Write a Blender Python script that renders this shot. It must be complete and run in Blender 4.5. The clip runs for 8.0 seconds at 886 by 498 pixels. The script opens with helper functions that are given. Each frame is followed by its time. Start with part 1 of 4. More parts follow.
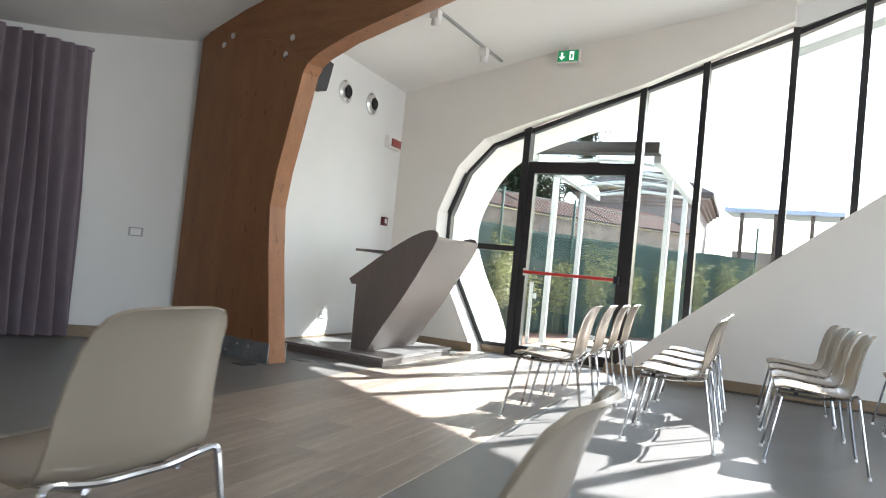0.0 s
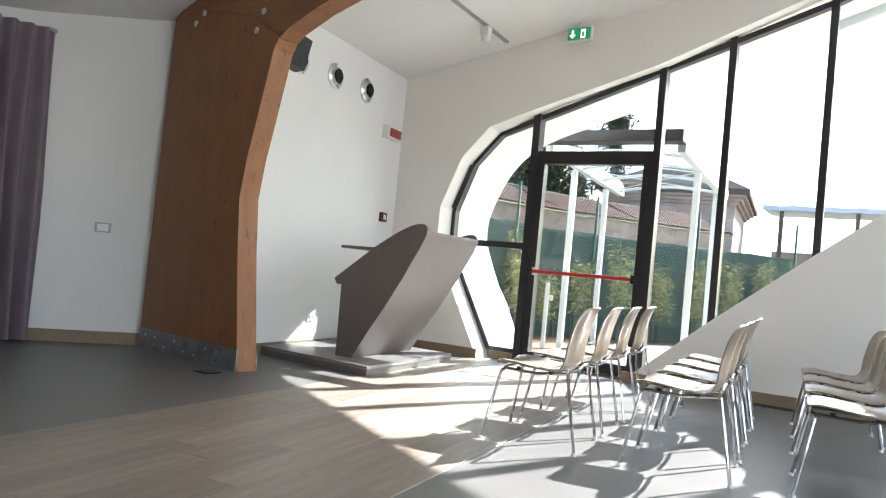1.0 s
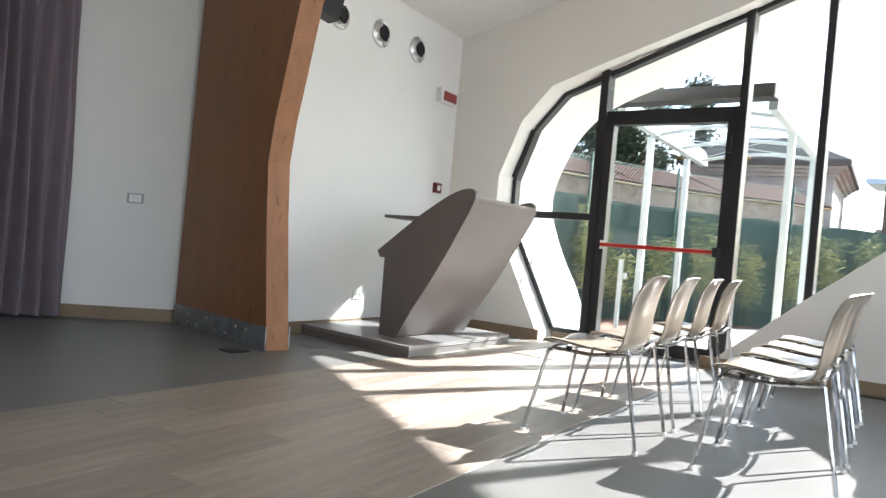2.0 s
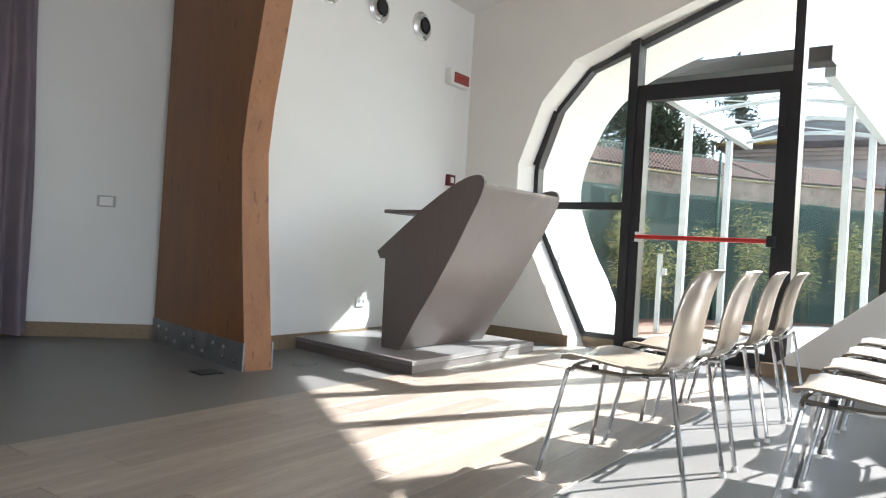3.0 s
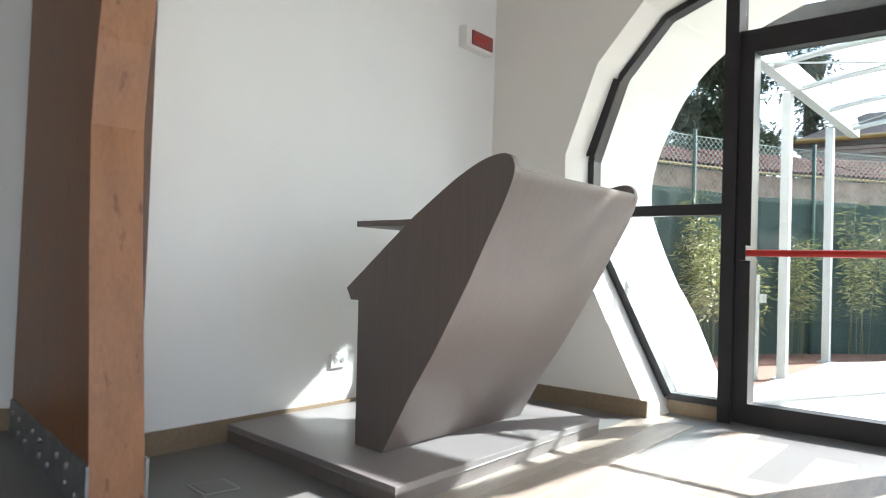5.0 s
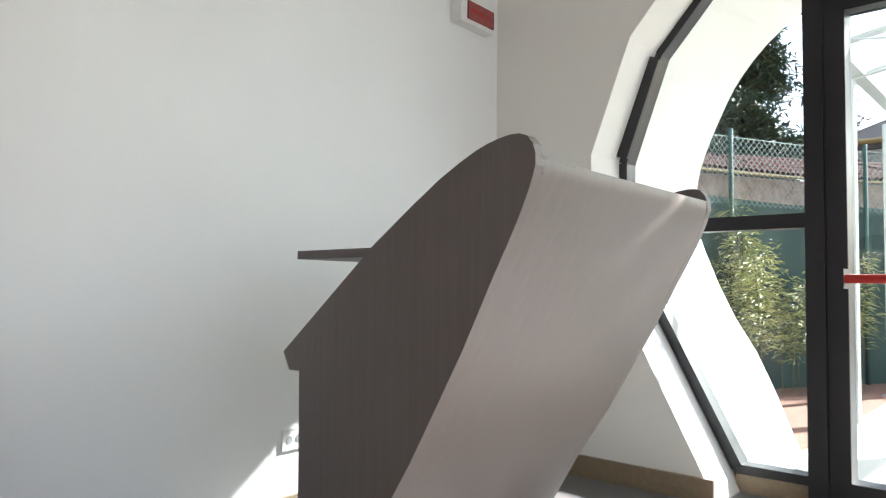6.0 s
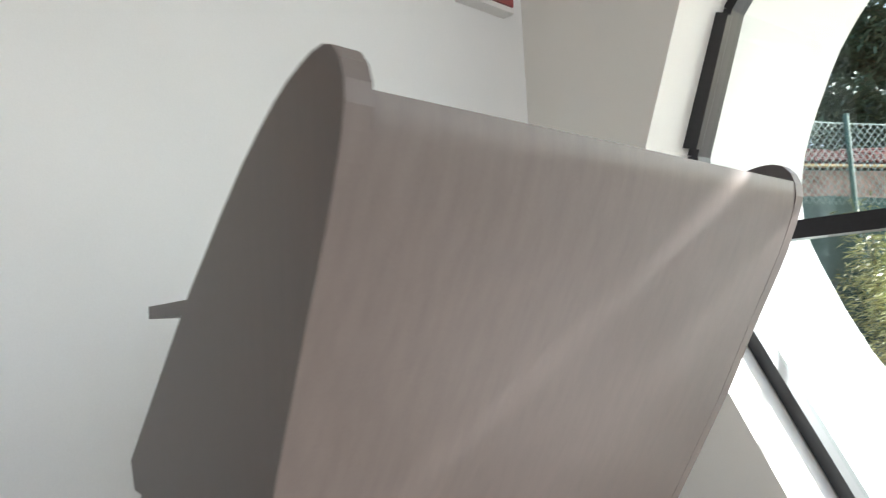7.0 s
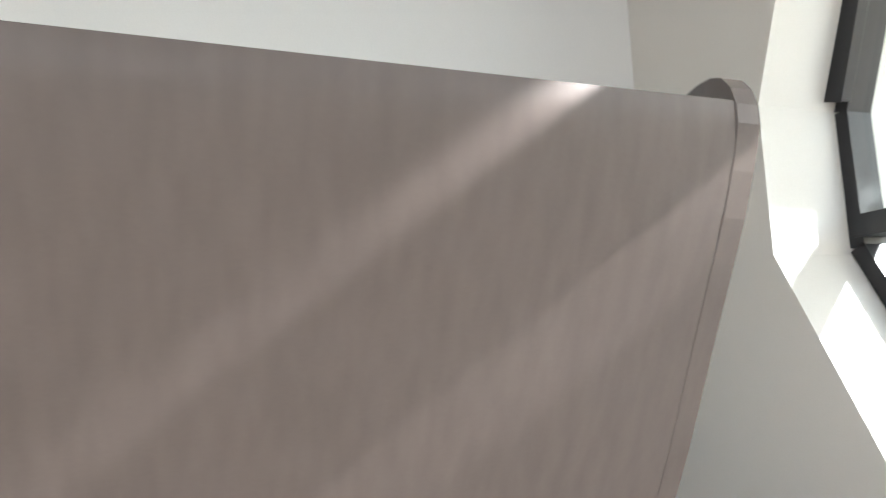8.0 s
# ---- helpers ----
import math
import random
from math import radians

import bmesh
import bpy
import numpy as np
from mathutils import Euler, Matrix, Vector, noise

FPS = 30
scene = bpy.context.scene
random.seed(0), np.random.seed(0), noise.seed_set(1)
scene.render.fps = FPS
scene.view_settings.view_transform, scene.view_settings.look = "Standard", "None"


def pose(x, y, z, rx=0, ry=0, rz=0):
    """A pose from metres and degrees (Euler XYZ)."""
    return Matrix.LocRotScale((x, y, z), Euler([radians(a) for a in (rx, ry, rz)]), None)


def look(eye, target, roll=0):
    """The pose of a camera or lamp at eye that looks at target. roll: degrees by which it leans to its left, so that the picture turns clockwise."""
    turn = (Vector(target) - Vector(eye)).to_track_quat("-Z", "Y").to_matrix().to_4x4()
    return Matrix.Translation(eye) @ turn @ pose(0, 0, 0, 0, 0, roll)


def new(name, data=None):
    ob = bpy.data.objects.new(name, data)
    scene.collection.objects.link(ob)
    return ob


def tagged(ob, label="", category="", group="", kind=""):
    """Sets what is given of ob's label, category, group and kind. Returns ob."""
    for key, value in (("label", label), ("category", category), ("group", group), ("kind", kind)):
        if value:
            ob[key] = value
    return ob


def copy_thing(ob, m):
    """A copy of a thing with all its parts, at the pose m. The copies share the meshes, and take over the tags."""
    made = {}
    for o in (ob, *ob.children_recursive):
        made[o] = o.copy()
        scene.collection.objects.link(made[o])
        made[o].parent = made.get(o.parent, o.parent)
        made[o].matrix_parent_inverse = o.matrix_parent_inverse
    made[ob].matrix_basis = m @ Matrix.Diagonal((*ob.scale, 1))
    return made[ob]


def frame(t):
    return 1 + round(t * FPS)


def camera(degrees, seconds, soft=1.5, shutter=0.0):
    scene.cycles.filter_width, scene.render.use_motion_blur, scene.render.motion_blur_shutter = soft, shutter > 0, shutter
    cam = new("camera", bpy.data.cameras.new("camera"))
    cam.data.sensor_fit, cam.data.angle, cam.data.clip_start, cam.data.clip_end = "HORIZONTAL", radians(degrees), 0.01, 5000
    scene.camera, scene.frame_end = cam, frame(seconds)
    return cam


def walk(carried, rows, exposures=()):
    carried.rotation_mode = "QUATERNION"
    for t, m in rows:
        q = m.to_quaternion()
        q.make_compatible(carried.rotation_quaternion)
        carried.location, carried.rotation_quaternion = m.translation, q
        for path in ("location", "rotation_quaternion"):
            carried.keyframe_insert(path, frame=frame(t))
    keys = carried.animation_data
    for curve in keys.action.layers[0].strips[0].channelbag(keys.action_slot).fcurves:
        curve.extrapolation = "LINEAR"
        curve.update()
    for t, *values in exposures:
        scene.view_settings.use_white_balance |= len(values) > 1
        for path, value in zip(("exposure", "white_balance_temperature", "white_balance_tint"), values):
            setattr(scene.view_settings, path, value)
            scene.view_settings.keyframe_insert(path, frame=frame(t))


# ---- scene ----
cam = camera(63.0, 8.0, soft=1.1, shutter=0.35)
PATH = [
    (0, (0.296, -0.113, 0.963), (-0.608, 1.67, 1.024), 5.6),
    (0.5, (0.361, 0.274, 0.949), (-0.579, 2.038, 1.02), 5.5),
    (1, (0.33, 0.696, 0.959), (-0.662, 2.432, 1.019), 5.5),
    (1.5, (0.26, 1.02, 0.916), (-0.793, 2.719, 0.965), 5.2),
    (2, (0.204, 1.393, 0.863), (-0.969, 3.013, 0.862), 5.2),
    (2.2, (0.153, 1.565, 0.878), (-1.061, 3.155, 0.853), 5.0),
    (3.5, (-0.32, 2.557, 0.835), (-1.585, 4.105, 0.846), 2.9),
    (4, (-0.588, 3.013, 0.85), (-1.875, 4.543, 0.878), 2.4),
    (4.5, (-0.9, 3.444, 0.874), (-2.235, 4.933, 0.908), 2.4),
    (5.8, (-1.891, 4.568, 0.993), (-3.224, 6.057, 1.072), 0.9),
    (6.2, (-2.072, 4.928, 1.03), (-3.44, 6.382, 1.144), 0.4),
    (6.5, (-2.18, 5.181, 1.046), (-3.581, 6.603, 1.173), -0.1),
    (7, (-2.292, 5.650, 1.053), (-3.839, 6.904, 1.250), -2.8),
    (7.3, (-2.303, 5.895, 1.069), (-3.957, 7.006, 1.259), -2.3),
    (7.4, (-2.302, 5.990, 1.060), (-4.000, 7.028, 1.278), -2.9),
    (7.5, (-2.294, 6.051, 1.063), (-4.018, 7.042, 1.273), -3.0),
    (7.6, (-2.272, 6.130, 1.043), (-4.031, 7.055, 1.263), -2.3),
    (7.8, (-2.256, 6.308, 1.017), (-4.077, 7.097, 1.275), -2.6),
    (8, (-2.270, 6.503, 1.014), (-4.148, 7.132, 1.282), -2.4),
]
walk(cam, [(t, look(eye, goal, lean)) for t, eye, goal, lean in PATH], exposures=((0.0, 2.07, 6130, 11), (2.2, 2.02, 6110, 11), (4.2, 1.92, 6080, 11), (6.3, 1.92, 6080, 11), (7.5, 2.0, 6130, 11), (8.0, 2.02, 6130, 11)))

# ---- world, sun ----
SUN_TURN, SUN_HEIGHT = 22.0, 35.2
sun_way = Vector((math.sin(radians(SUN_TURN)) * math.cos(radians(SUN_HEIGHT)),
                  math.cos(radians(SUN_TURN)) * math.cos(radians(SUN_HEIGHT)), math.sin(radians(SUN_HEIGHT))))
sun_data = bpy.data.lights.new("sun", "SUN")
sun_data.energy, sun_data.angle, sun_data.color = 6.0, radians(0.55), (1.0, 0.95, 0.885)
sun = new("sun", sun_data)
sun.matrix_world = look(sun_way * 30, (0, 0, 0))
world = bpy.data.worlds.new("sky")
scene.world = world
world.use_nodes = True
sky = world.node_tree.nodes.new("ShaderNodeTexSky")
sky.sky_type, sky.sun_disc = "NISHITA", False
sky.sun_elevation, sky.sun_rotation = radians(SUN_HEIGHT), radians(SUN_TURN)
sky.dust_density = 2.0
world.node_tree.links.new(sky.outputs[0], world.node_tree.nodes["Background"].inputs[0])
world.node_tree.nodes["Background"].inputs[1].default_value = 0.15

# fill lamp added to brighten the room, set in a made-up side wall opening
fill_data = bpy.data.lights.new("added_side_fill", "AREA")
fill_data.shape, fill_data.size, fill_data.size_y, fill_data.energy, fill_data.color = "RECTANGLE", 9.2, 2.7, 54.0, (0.92, 0.955, 1.0)
fill_light = new("added_side_fill", fill_data)
fill_light.matrix_world = look((5.33, 2.9, 1.65), (0.0, 2.9, 1.65))

# ---- materials ----
def material(name, color, rough=0.5, metal=0.0, vary=0.1, scale=6.0, fine=60.0, bump=0.05, stretch=(1, 1, 1),
             tint=None, random_amount=0.0, coat=0.0, island=False, specular=0.5, knots=0.0):
    """A surface with stains at a large scale, grain at a fine one, and relief."""
    m = bpy.data.materials.new(name)
    m.use_nodes = True
    n, l = m.node_tree.nodes, m.node_tree.links
    shader = n["Principled BSDF"]
    place = n.new("ShaderNodeTexCoord")
    mapping = n.new("ShaderNodeMapping")
    mapping.inputs["Scale"].default_value = stretch
    l.new(place.outputs["Object"], mapping.inputs[0])
    big, small = n.new("ShaderNodeTexNoise"), n.new("ShaderNodeTexNoise")
    big.inputs["Scale"].default_value, small.inputs["Scale"].default_value = scale, fine
    big.inputs["Detail"].default_value, small.inputs["Detail"].default_value = 5, 3
    l.new(mapping.outputs[0], big.inputs[0]), l.new(mapping.outputs[0], small.inputs[0])
    blend = n.new("ShaderNodeMix")
    blend.data_type = "FLOAT"
    blend.inputs[0].default_value = 0.4
    l.new(big.outputs[0], blend.inputs[2]), l.new(small.outputs[0], blend.inputs[3])
    ramp = n.new("ShaderNodeValToRGB")
    other = tint or tuple(c * (1 - 2.2 * vary) for c in color)
    ramp.color_ramp.elements[0].position, ramp.color_ramp.elements[1].position = 0.3, 0.68
    ramp.color_ramp.elements[0].color = (*other, 1)
    ramp.color_ramp.elements[1].color = (*[min(1, c * (1 + vary)) for c in color], 1)
    l.new(blend.outputs[0], ramp.inputs[0])
    result = ramp.outputs[0]
    if knots:
        speck, gate, dark = n.new("ShaderNodeTexNoise"), n.new("ShaderNodeMapRange"), n.new("ShaderNodeMix")
        speck.inputs["Scale"].default_value, speck.inputs["Detail"].default_value = 7.0, 2
        gate.inputs[1].default_value, gate.inputs[2].default_value, gate.inputs[4].default_value = 0.64, 0.76, knots
        dark.data_type, dark.blend_type = "RGBA", "MULTIPLY"
        dark.inputs[7].default_value = (0.35, 0.28, 0.25, 1)
        l.new(mapping.outputs[0], speck.inputs[0]), l.new(speck.outputs[0], gate.inputs[0])
        l.new(gate.outputs[0], dark.inputs[0]), l.new(result, dark.inputs[6])
        result = dark.outputs[2]
    if random_amount or island:
        info = n.new("ShaderNodeNewGeometry") if island else n.new("ShaderNodeObjectInfo")
        hue = n.new("ShaderNodeHueSaturation")
        span = n.new("ShaderNodeMapRange")
        span.inputs[3].default_value, span.inputs[4].default_value = 1 - random_amount, 1 + random_amount
        l.new(info.outputs["Random Per Island" if island else "Random"], span.inputs[0])
        l.new(span.outputs[0], hue.inputs["Value"])
        l.new(result, hue.inputs["Color"])
        result = hue.outputs[0]
    l.new(result, shader.inputs["Base Color"])
    shader.inputs["Roughness"].default_value, shader.inputs["Metallic"].default_value = rough, metal
    shader.inputs["Coat Weight"].default_value = coat
    shader.inputs["Specular IOR Level"].default_value = specular
    if bump:
        relief = n.new("ShaderNodeBump")
        relief.inputs["Strength"].default_value, relief.inputs["Distance"].default_value = bump, 0.01
        l.new(blend.outputs[0], relief.inputs["Height"]), l.new(relief.outputs[0], shader.inputs["Normal"])
    if rough > 0.15:
        wear = n.new("ShaderNodeMapRange")
        wear.inputs[3].default_value, wear.inputs[4].default_value = rough * 0.85, min(1, rough * 1.15)
        l.new(big.outputs[0], wear.inputs[0]), l.new(wear.outputs[0], shader.inputs["Roughness"])
    return m


def glass_material(name, color=(0.93, 0.97, 0.96)):
    m = bpy.data.materials.new(name)
    m.use_nodes = True
    n, l = m.node_tree.nodes, m.node_tree.links
    n.remove(n["Principled BSDF"])
    clear, gloss, mix, edge = (n.new(k) for k in ("ShaderNodeBsdfTransparent", "ShaderNodeBsdfGlossy", "ShaderNodeMixShader", "ShaderNodeLayerWeight"))
    clear.inputs[0].default_value = (*color, 1)
    gloss.inputs["Roughness"].default_value = 0.02
    steep, share = n.new("ShaderNodeMath"), n.new("ShaderNodeMath")
    steep.operation, share.operation = "POWER", "MULTIPLY_ADD"
    steep.inputs[1].default_value, share.inputs[1].default_value, share.inputs[2].default_value = 4.0, 0.5, 0.04
    l.new(edge.outputs["Facing"], steep.inputs[0]), l.new(steep.outputs[0], share.inputs[0]), l.new(share.outputs[0], mix.inputs[0])
    l.new(clear.outputs[0], mix.inputs[1]), l.new(gloss.outputs[0], mix.inputs[2])
    l.new(mix.outputs[0], n["Material Output"].inputs[0])
    return m


def glow_material(name, color, strength):
    m = material(name, color, 0.4, vary=0.05, bump=0)
    shader = m.node_tree.nodes["Principled BSDF"]
    shader.inputs["Emission Color"].default_value, shader.inputs["Emission Strength"].default_value = (*color, 1), strength
    return m


WHITE = material("white_wall_paint", (0.79, 0.79, 0.775), 0.75, vary=0.02, scale=1.5, fine=180, bump=0.06)
# warmer tone than WHITE, for the window wall and its parapet
CREAM = material("warm_white_wall", (0.80, 0.775, 0.725), 0.75, vary=0.02, scale=1.5, fine=180, bump=0.06)
CEILING = material("white_ceiling_paint", (0.775, 0.765, 0.735), 0.8, vary=0.02, scale=1.2, fine=150, bump=0.04)
GREY_FLOOR = material("grey_vinyl", (0.146, 0.146, 0.142), 0.42, vary=0.05, scale=3, fine=140, bump=0.015)
PLANK = material("oak_plank", (0.32, 0.272, 0.226), 0.42, vary=0.16, scale=2.2, fine=16, bump=0.03, stretch=(9, 0.7, 4), random_amount=0.16)
SKIRT = material("oak_skirting", (0.26, 0.19, 0.12), 0.45, vary=0.12, scale=3, fine=40, bump=0.02)
BEAM = material("brown_glulam", (0.275, 0.120, 0.048), 0.45, vary=0.13, scale=2.0, fine=30, bump=0.03, stretch=(3, 3, 0.9), knots=0.8)
BEAM_ALONG = material("brown_glulam_lengthwise", (0.27, 0.117, 0.047), 0.42, vary=0.15, scale=2.4, fine=22, bump=0.03, stretch=(0.7, 5, 5))
BEAM_EDGE = material("brown_glulam_edge", (0.33, 0.148, 0.062), 0.42, vary=0.12, scale=2.4, fine=22, bump=0.03, stretch=(4, 4, 1.4), knots=0.7)
STEEL = material("galvanised_plate", (0.36, 0.38, 0.40), 0.45, metal=0.8, vary=0.18, scale=9, fine=80, bump=0.03)
LAMINATE = material("grey_brown_laminate", (0.168, 0.146, 0.138), 0.42, vary=0.065, scale=6.0, fine=40, bump=0.06, stretch=(12, 12, 0.3))
LAMINATE_FRONT = material("grey_brown_laminate_front", (0.156, 0.130, 0.119), 0.45, vary=0.07, scale=5.0, fine=90, bump=0.05, stretch=(5, 10, 0.8), specular=0.3)
PLINTH = material("grey_brown_plinth", (0.215, 0.2, 0.2), 0.36, vary=0.03, scale=5, fine=60, bump=0.03)
SHELL = material("cream_plastic", (0.285, 0.243, 0.188), 0.26, vary=0.004, scale=0.9, fine=240, bump=0.0)
CHROME = material("chrome", (0.58, 0.585, 0.60), 0.10, metal=1.0, vary=0.03, bump=0)
BLACK = material("black_aluminium", (0.014, 0.014, 0.017), 0.4, vary=0.15, scale=5, fine=90, bump=0.01)
RUBBER = material("black_rubber", (0.02, 0.02, 0.02), 0.7, vary=0.1, bump=0.02)
RED = material("red_lacquer", (0.40, 0.02, 0.015), 0.3, vary=0.06, bump=0)
GLASS = glass_material("window_glass")
CURTAIN = material("mauve_grey_cloth", (0.40, 0.335, 0.385), 0.85, vary=0.06, scale=5, fine=250, bump=0.08)
GREY_PLASTIC = material("grey_plastic", (0.30, 0.30, 0.30), 0.4, vary=0.03, bump=0)
PALE_PLASTIC = material("pale_grey_plastic", (0.42, 0.42, 0.43), 0.3, vary=0.02, bump=0)
BRIGHT_PLASTIC = material("bright_white_plastic", (0.9, 0.9, 0.89), 0.12, vary=0.01, bump=0, coat=0.6)
PLASTIC = material("white_plastic", (0.78, 0.77, 0.74), 0.35, vary=0.03, bump=0)
DARK_HOLE = material("dark_inside", (0.012, 0.012, 0.012), 0.8, vary=0.1, bump=0)
ALU = material("brushed_aluminium", (0.66, 0.66, 0.66), 0.28, metal=1.0, vary=0.06, bump=0.01)
GREEN_GLOW = glow_material("green_sign", (0.02, 0.27, 0.10), 0.12)
SIGN_WHITE = glow_material("white_pictogram", (0.9, 0.95, 0.9), 0.25)
DARK_RED = material("dark_red_plastic", (0.11, 0.012, 0.012), 0.4, vary=0.05, bump=0)
RED_FACE = material("red_lens", (0.30, 0.06, 0.055), 0.3, vary=0.12, scale=30, bump=0)


# ---- building helpers ----
def part(name, bm, mat, parent=None, label="", smooth=False, bevel=0.0):
    """Links a bmesh as one mesh object, under a thing or a part where one is given."""
    if bevel:
        bmesh.ops.bevel(bm, geom=[e for e in bm.edges if e.calc_face_angle(0) > 0.6], offset=bevel, segments=2, affect="EDGES", profile=0.6)
    bmesh.ops.recalc_face_normals(bm, faces=bm.faces)
    bm.edges.index_update()
    sharp = [e.index for e in bm.edges if smooth and e.calc_face_angle(0) > 0.7]
    data = bpy.data.meshes.new(name)
    bm.to_mesh(data)
    bm.free()
    data.materials.append(mat)
    if smooth:
        for e in sharp:
            data.edges[e].use_edge_sharp = True
        for f in data.polygons:
            f.use_smooth = True
    ob = new(name, data)
    ob.parent = parent
    return tagged(ob, label=label)


def thing(name, m, label, category, group="", kind=""):
    ob = new(name)
    ob.empty_display_size = 0.1
    ob.matrix_world = m
    return tagged(ob, label, category, group, kind)


def box(bm, x0, x1, y0, y1, z0, z1):
    corners = [bm.verts.new((x, y, z)) for x in (x0, x1) for y in (y0, y1) for z in (z0, z1)]
    for f in ((0, 1, 3, 2), (4, 6, 7, 5), (0, 4, 5, 1), (2, 3, 7, 6), (0, 2, 6, 4), (1, 5, 7, 3)):
        bm.faces.new([corners[i] for i in f])
    return bm


def boxes(*rows):
    bm = bmesh.new()
    for r in rows:
        box(bm, *r)
    return bm


def prism(outline, lift, bm=None):
    """outline: 3D points of a flat loop; lift: the vector by which it is thickened."""
    bm = bm or bmesh.new()
    low = [bm.verts.new(p) for p in outline]
    high = [bm.verts.new(Vector(p) + Vector(lift)) for p in outline]
    bm.faces.new(low), bm.faces.new(high)
    for i in range(len(low)):
        j = (i + 1) % len(low)
        bm.faces.new((low[i], low[j], high[j], high[i]))
    bm.normal_update()
    return bm


def bar_xz(bm, p, q, wide, y0, y1):
    """A straight member from p to q, given in x and z, between two depths."""
    p, q = Vector(p), Vector(q)
    side = Vector((-(q - p).y, (q - p).x)).normalized() * wide / 2
    loop = [p + side, q + side, q - side, p - side]
    return prism([(v.x, y0, v.y) for v in loop], (0, y1 - y0, 0), bm)


def tube(bm, points, r, sides=8, caps=True):
    points = [Vector(p) for p in points]
    rings, up = [], None
    for i, p in enumerate(points):
        way = (points[min(i + 1, len(points) - 1)] - points[max(i - 1, 0)]).normalized()
        if up is None:
            up = way.orthogonal().normalized()
        up = (up - way * up.dot(way)).normalized()
        other = way.cross(up)
        rings.append([bm.verts.new(p + (up * math.cos(a) + other * math.sin(a)) * r)
                      for a in (2 * math.pi * k / sides for k in range(sides))])
    for a, b in zip(rings, rings[1:]):
        for k in range(sides):
            bm.faces.new((a[k], a[(k + 1) % sides], b[(k + 1) % sides], b[k]))
    if caps:
        bm.faces.new(rings[0]), bm.faces.new(rings[-1])
    return bm


def rounded(points, steps=5, amount=0.04):
    """A path with its corners rounded off."""
    points = [Vector(p) for p in points]
    out = [points[0]]
    for a, b, c in zip(points, points[1:], points[2:]):
        d = min(amount, (a - b).length * 0.45, (c - b).length * 0.45)
        p, q = b + (a - b).normalized() * d, b + (c - b).normalized() * d
        for k in range(steps + 1):
            t = k / steps
            out.append(p * (1 - t) ** 2 + b * 2 * t * (1 - t) + q * t * t)
    return out + [points[-1]]


def lathe(bm, profile, sides=24, m=Matrix()):
    rings = [[bm.verts.new(m @ Vector((r * math.cos(a), r * math.sin(a), z))) for a in (2 * math.pi * k / sides for k in range(sides))] for r, z in profile]
    for a, b in zip(rings, rings[1:]):
        for k in range(sides):
            bm.faces.new((a[k], a[(k + 1) % sides], b[(k + 1) % sides], b[k]))
    bm.faces.new(rings[0]), bm.faces.new(rings[-1])
    return bm


def between(table, x):
    """Straight-line reading of a table of pairs."""
    for (a, p), (b, q) in zip(table, table[1:]):
        if x <= b:
            return p + (q - p) * (x - a) / (b - a)
    return table[-1][1]


# ---- the setting: floor, walls, ceiling ----
WALL_X, WALL_Y, OUT_Y, GLASS_Y = -4.67, 8.145, 9.3, 8.51
WALL_NEAR = -4.50    # where the side wall starts behind the timber portal; it runs slightly askew
EAST, SOUTH = 5.2, -4.2
ROOF = [(-7.0, 2.78), (-6.1, 2.9), (-5.5, 3.03), (-4.68, 3.285), (-3.25, 3.60), (-2.4, 3.78), (0.0, 4.22), (3.0, 4.9), (5.6, 5.3)]

floor = part("floor", boxes((-7.2, EAST + 0.3, SOUTH - 0.3, WALL_Y + 0.9, -0.2, 0.0)), GREY_FLOOR)
tagged(floor, "smooth mid-grey vinyl floor, partly in bright sun", "floor", kind="structure")

# ceiling: one rising sheet, bent along lines that run with the side wall
bm = bmesh.new()
rows = []
for y in (SOUTH - 0.3, GLASS_Y + 0.62):
    rows.append([[bm.verts.new((x, y, z + dz)) for x, z in ROOF] for dz in (0, 0.25)])
for i in range(len(ROOF) - 1):
    for lay in (0, 1):
        bm.faces.new((rows[0][lay][i], rows[0][lay][i + 1], rows[1][lay][i + 1], rows[1][lay][i]))
    for end in (0, 1):
        bm.faces.new((rows[end][0][i], rows[end][0][i + 1], rows[end][1][i + 1], rows[end][1][i]))
for i in (0, -1):
    bm.faces.new((rows[0][0][i], rows[1][0][i], rows[1][1][i], rows[0][1][i]))
tagged(part("ceiling", bm, CEILING), "white plastered ceiling rising gently towards the far side", "ceiling", kind="structure")


def wall_strip(name, line, thick, label, top=5.5):
    """A wall that follows a bent line, thickened to its left side."""
    pts = [Vector(p) for p in line]
    outer = []
    for i, p in enumerate(pts):
        a, b = pts[max(i - 1, 0)], pts[min(i + 1, len(pts) - 1)]
        side = Vector((-(b - a).y, (b - a).x)).normalized()
        outer.append(p + side * thick)
    bm = prism([(p.x, p.y, -0.1) for p in pts + outer[::-1]], (0, 0, top + 0.1))
    return tagged(part(name, bm, WHITE), label, "wall", kind="structure")


LEFT_LINE = [(-6.5, SOUTH), (-6.48, 3.75), (-6.06, 4.36), (-5.43, 5.17), (-5.26, 5.40), (WALL_NEAR, 5.42)]
wall_strip("wall_west", LEFT_LINE, 0.25, "smooth white plastered wall, folded into shallow angles", 3.32)
wall_strip("wall_north_west", [(WALL_NEAR, 5.43), (WALL_X, WALL_Y)], 0.25, "smooth white plastered wall with round air outlets", 3.32)
wall_strip("wall_south", [(EAST, SOUTH), (-6.6, SOUTH)], 0.25, "plain white plastered wall", 5.5)
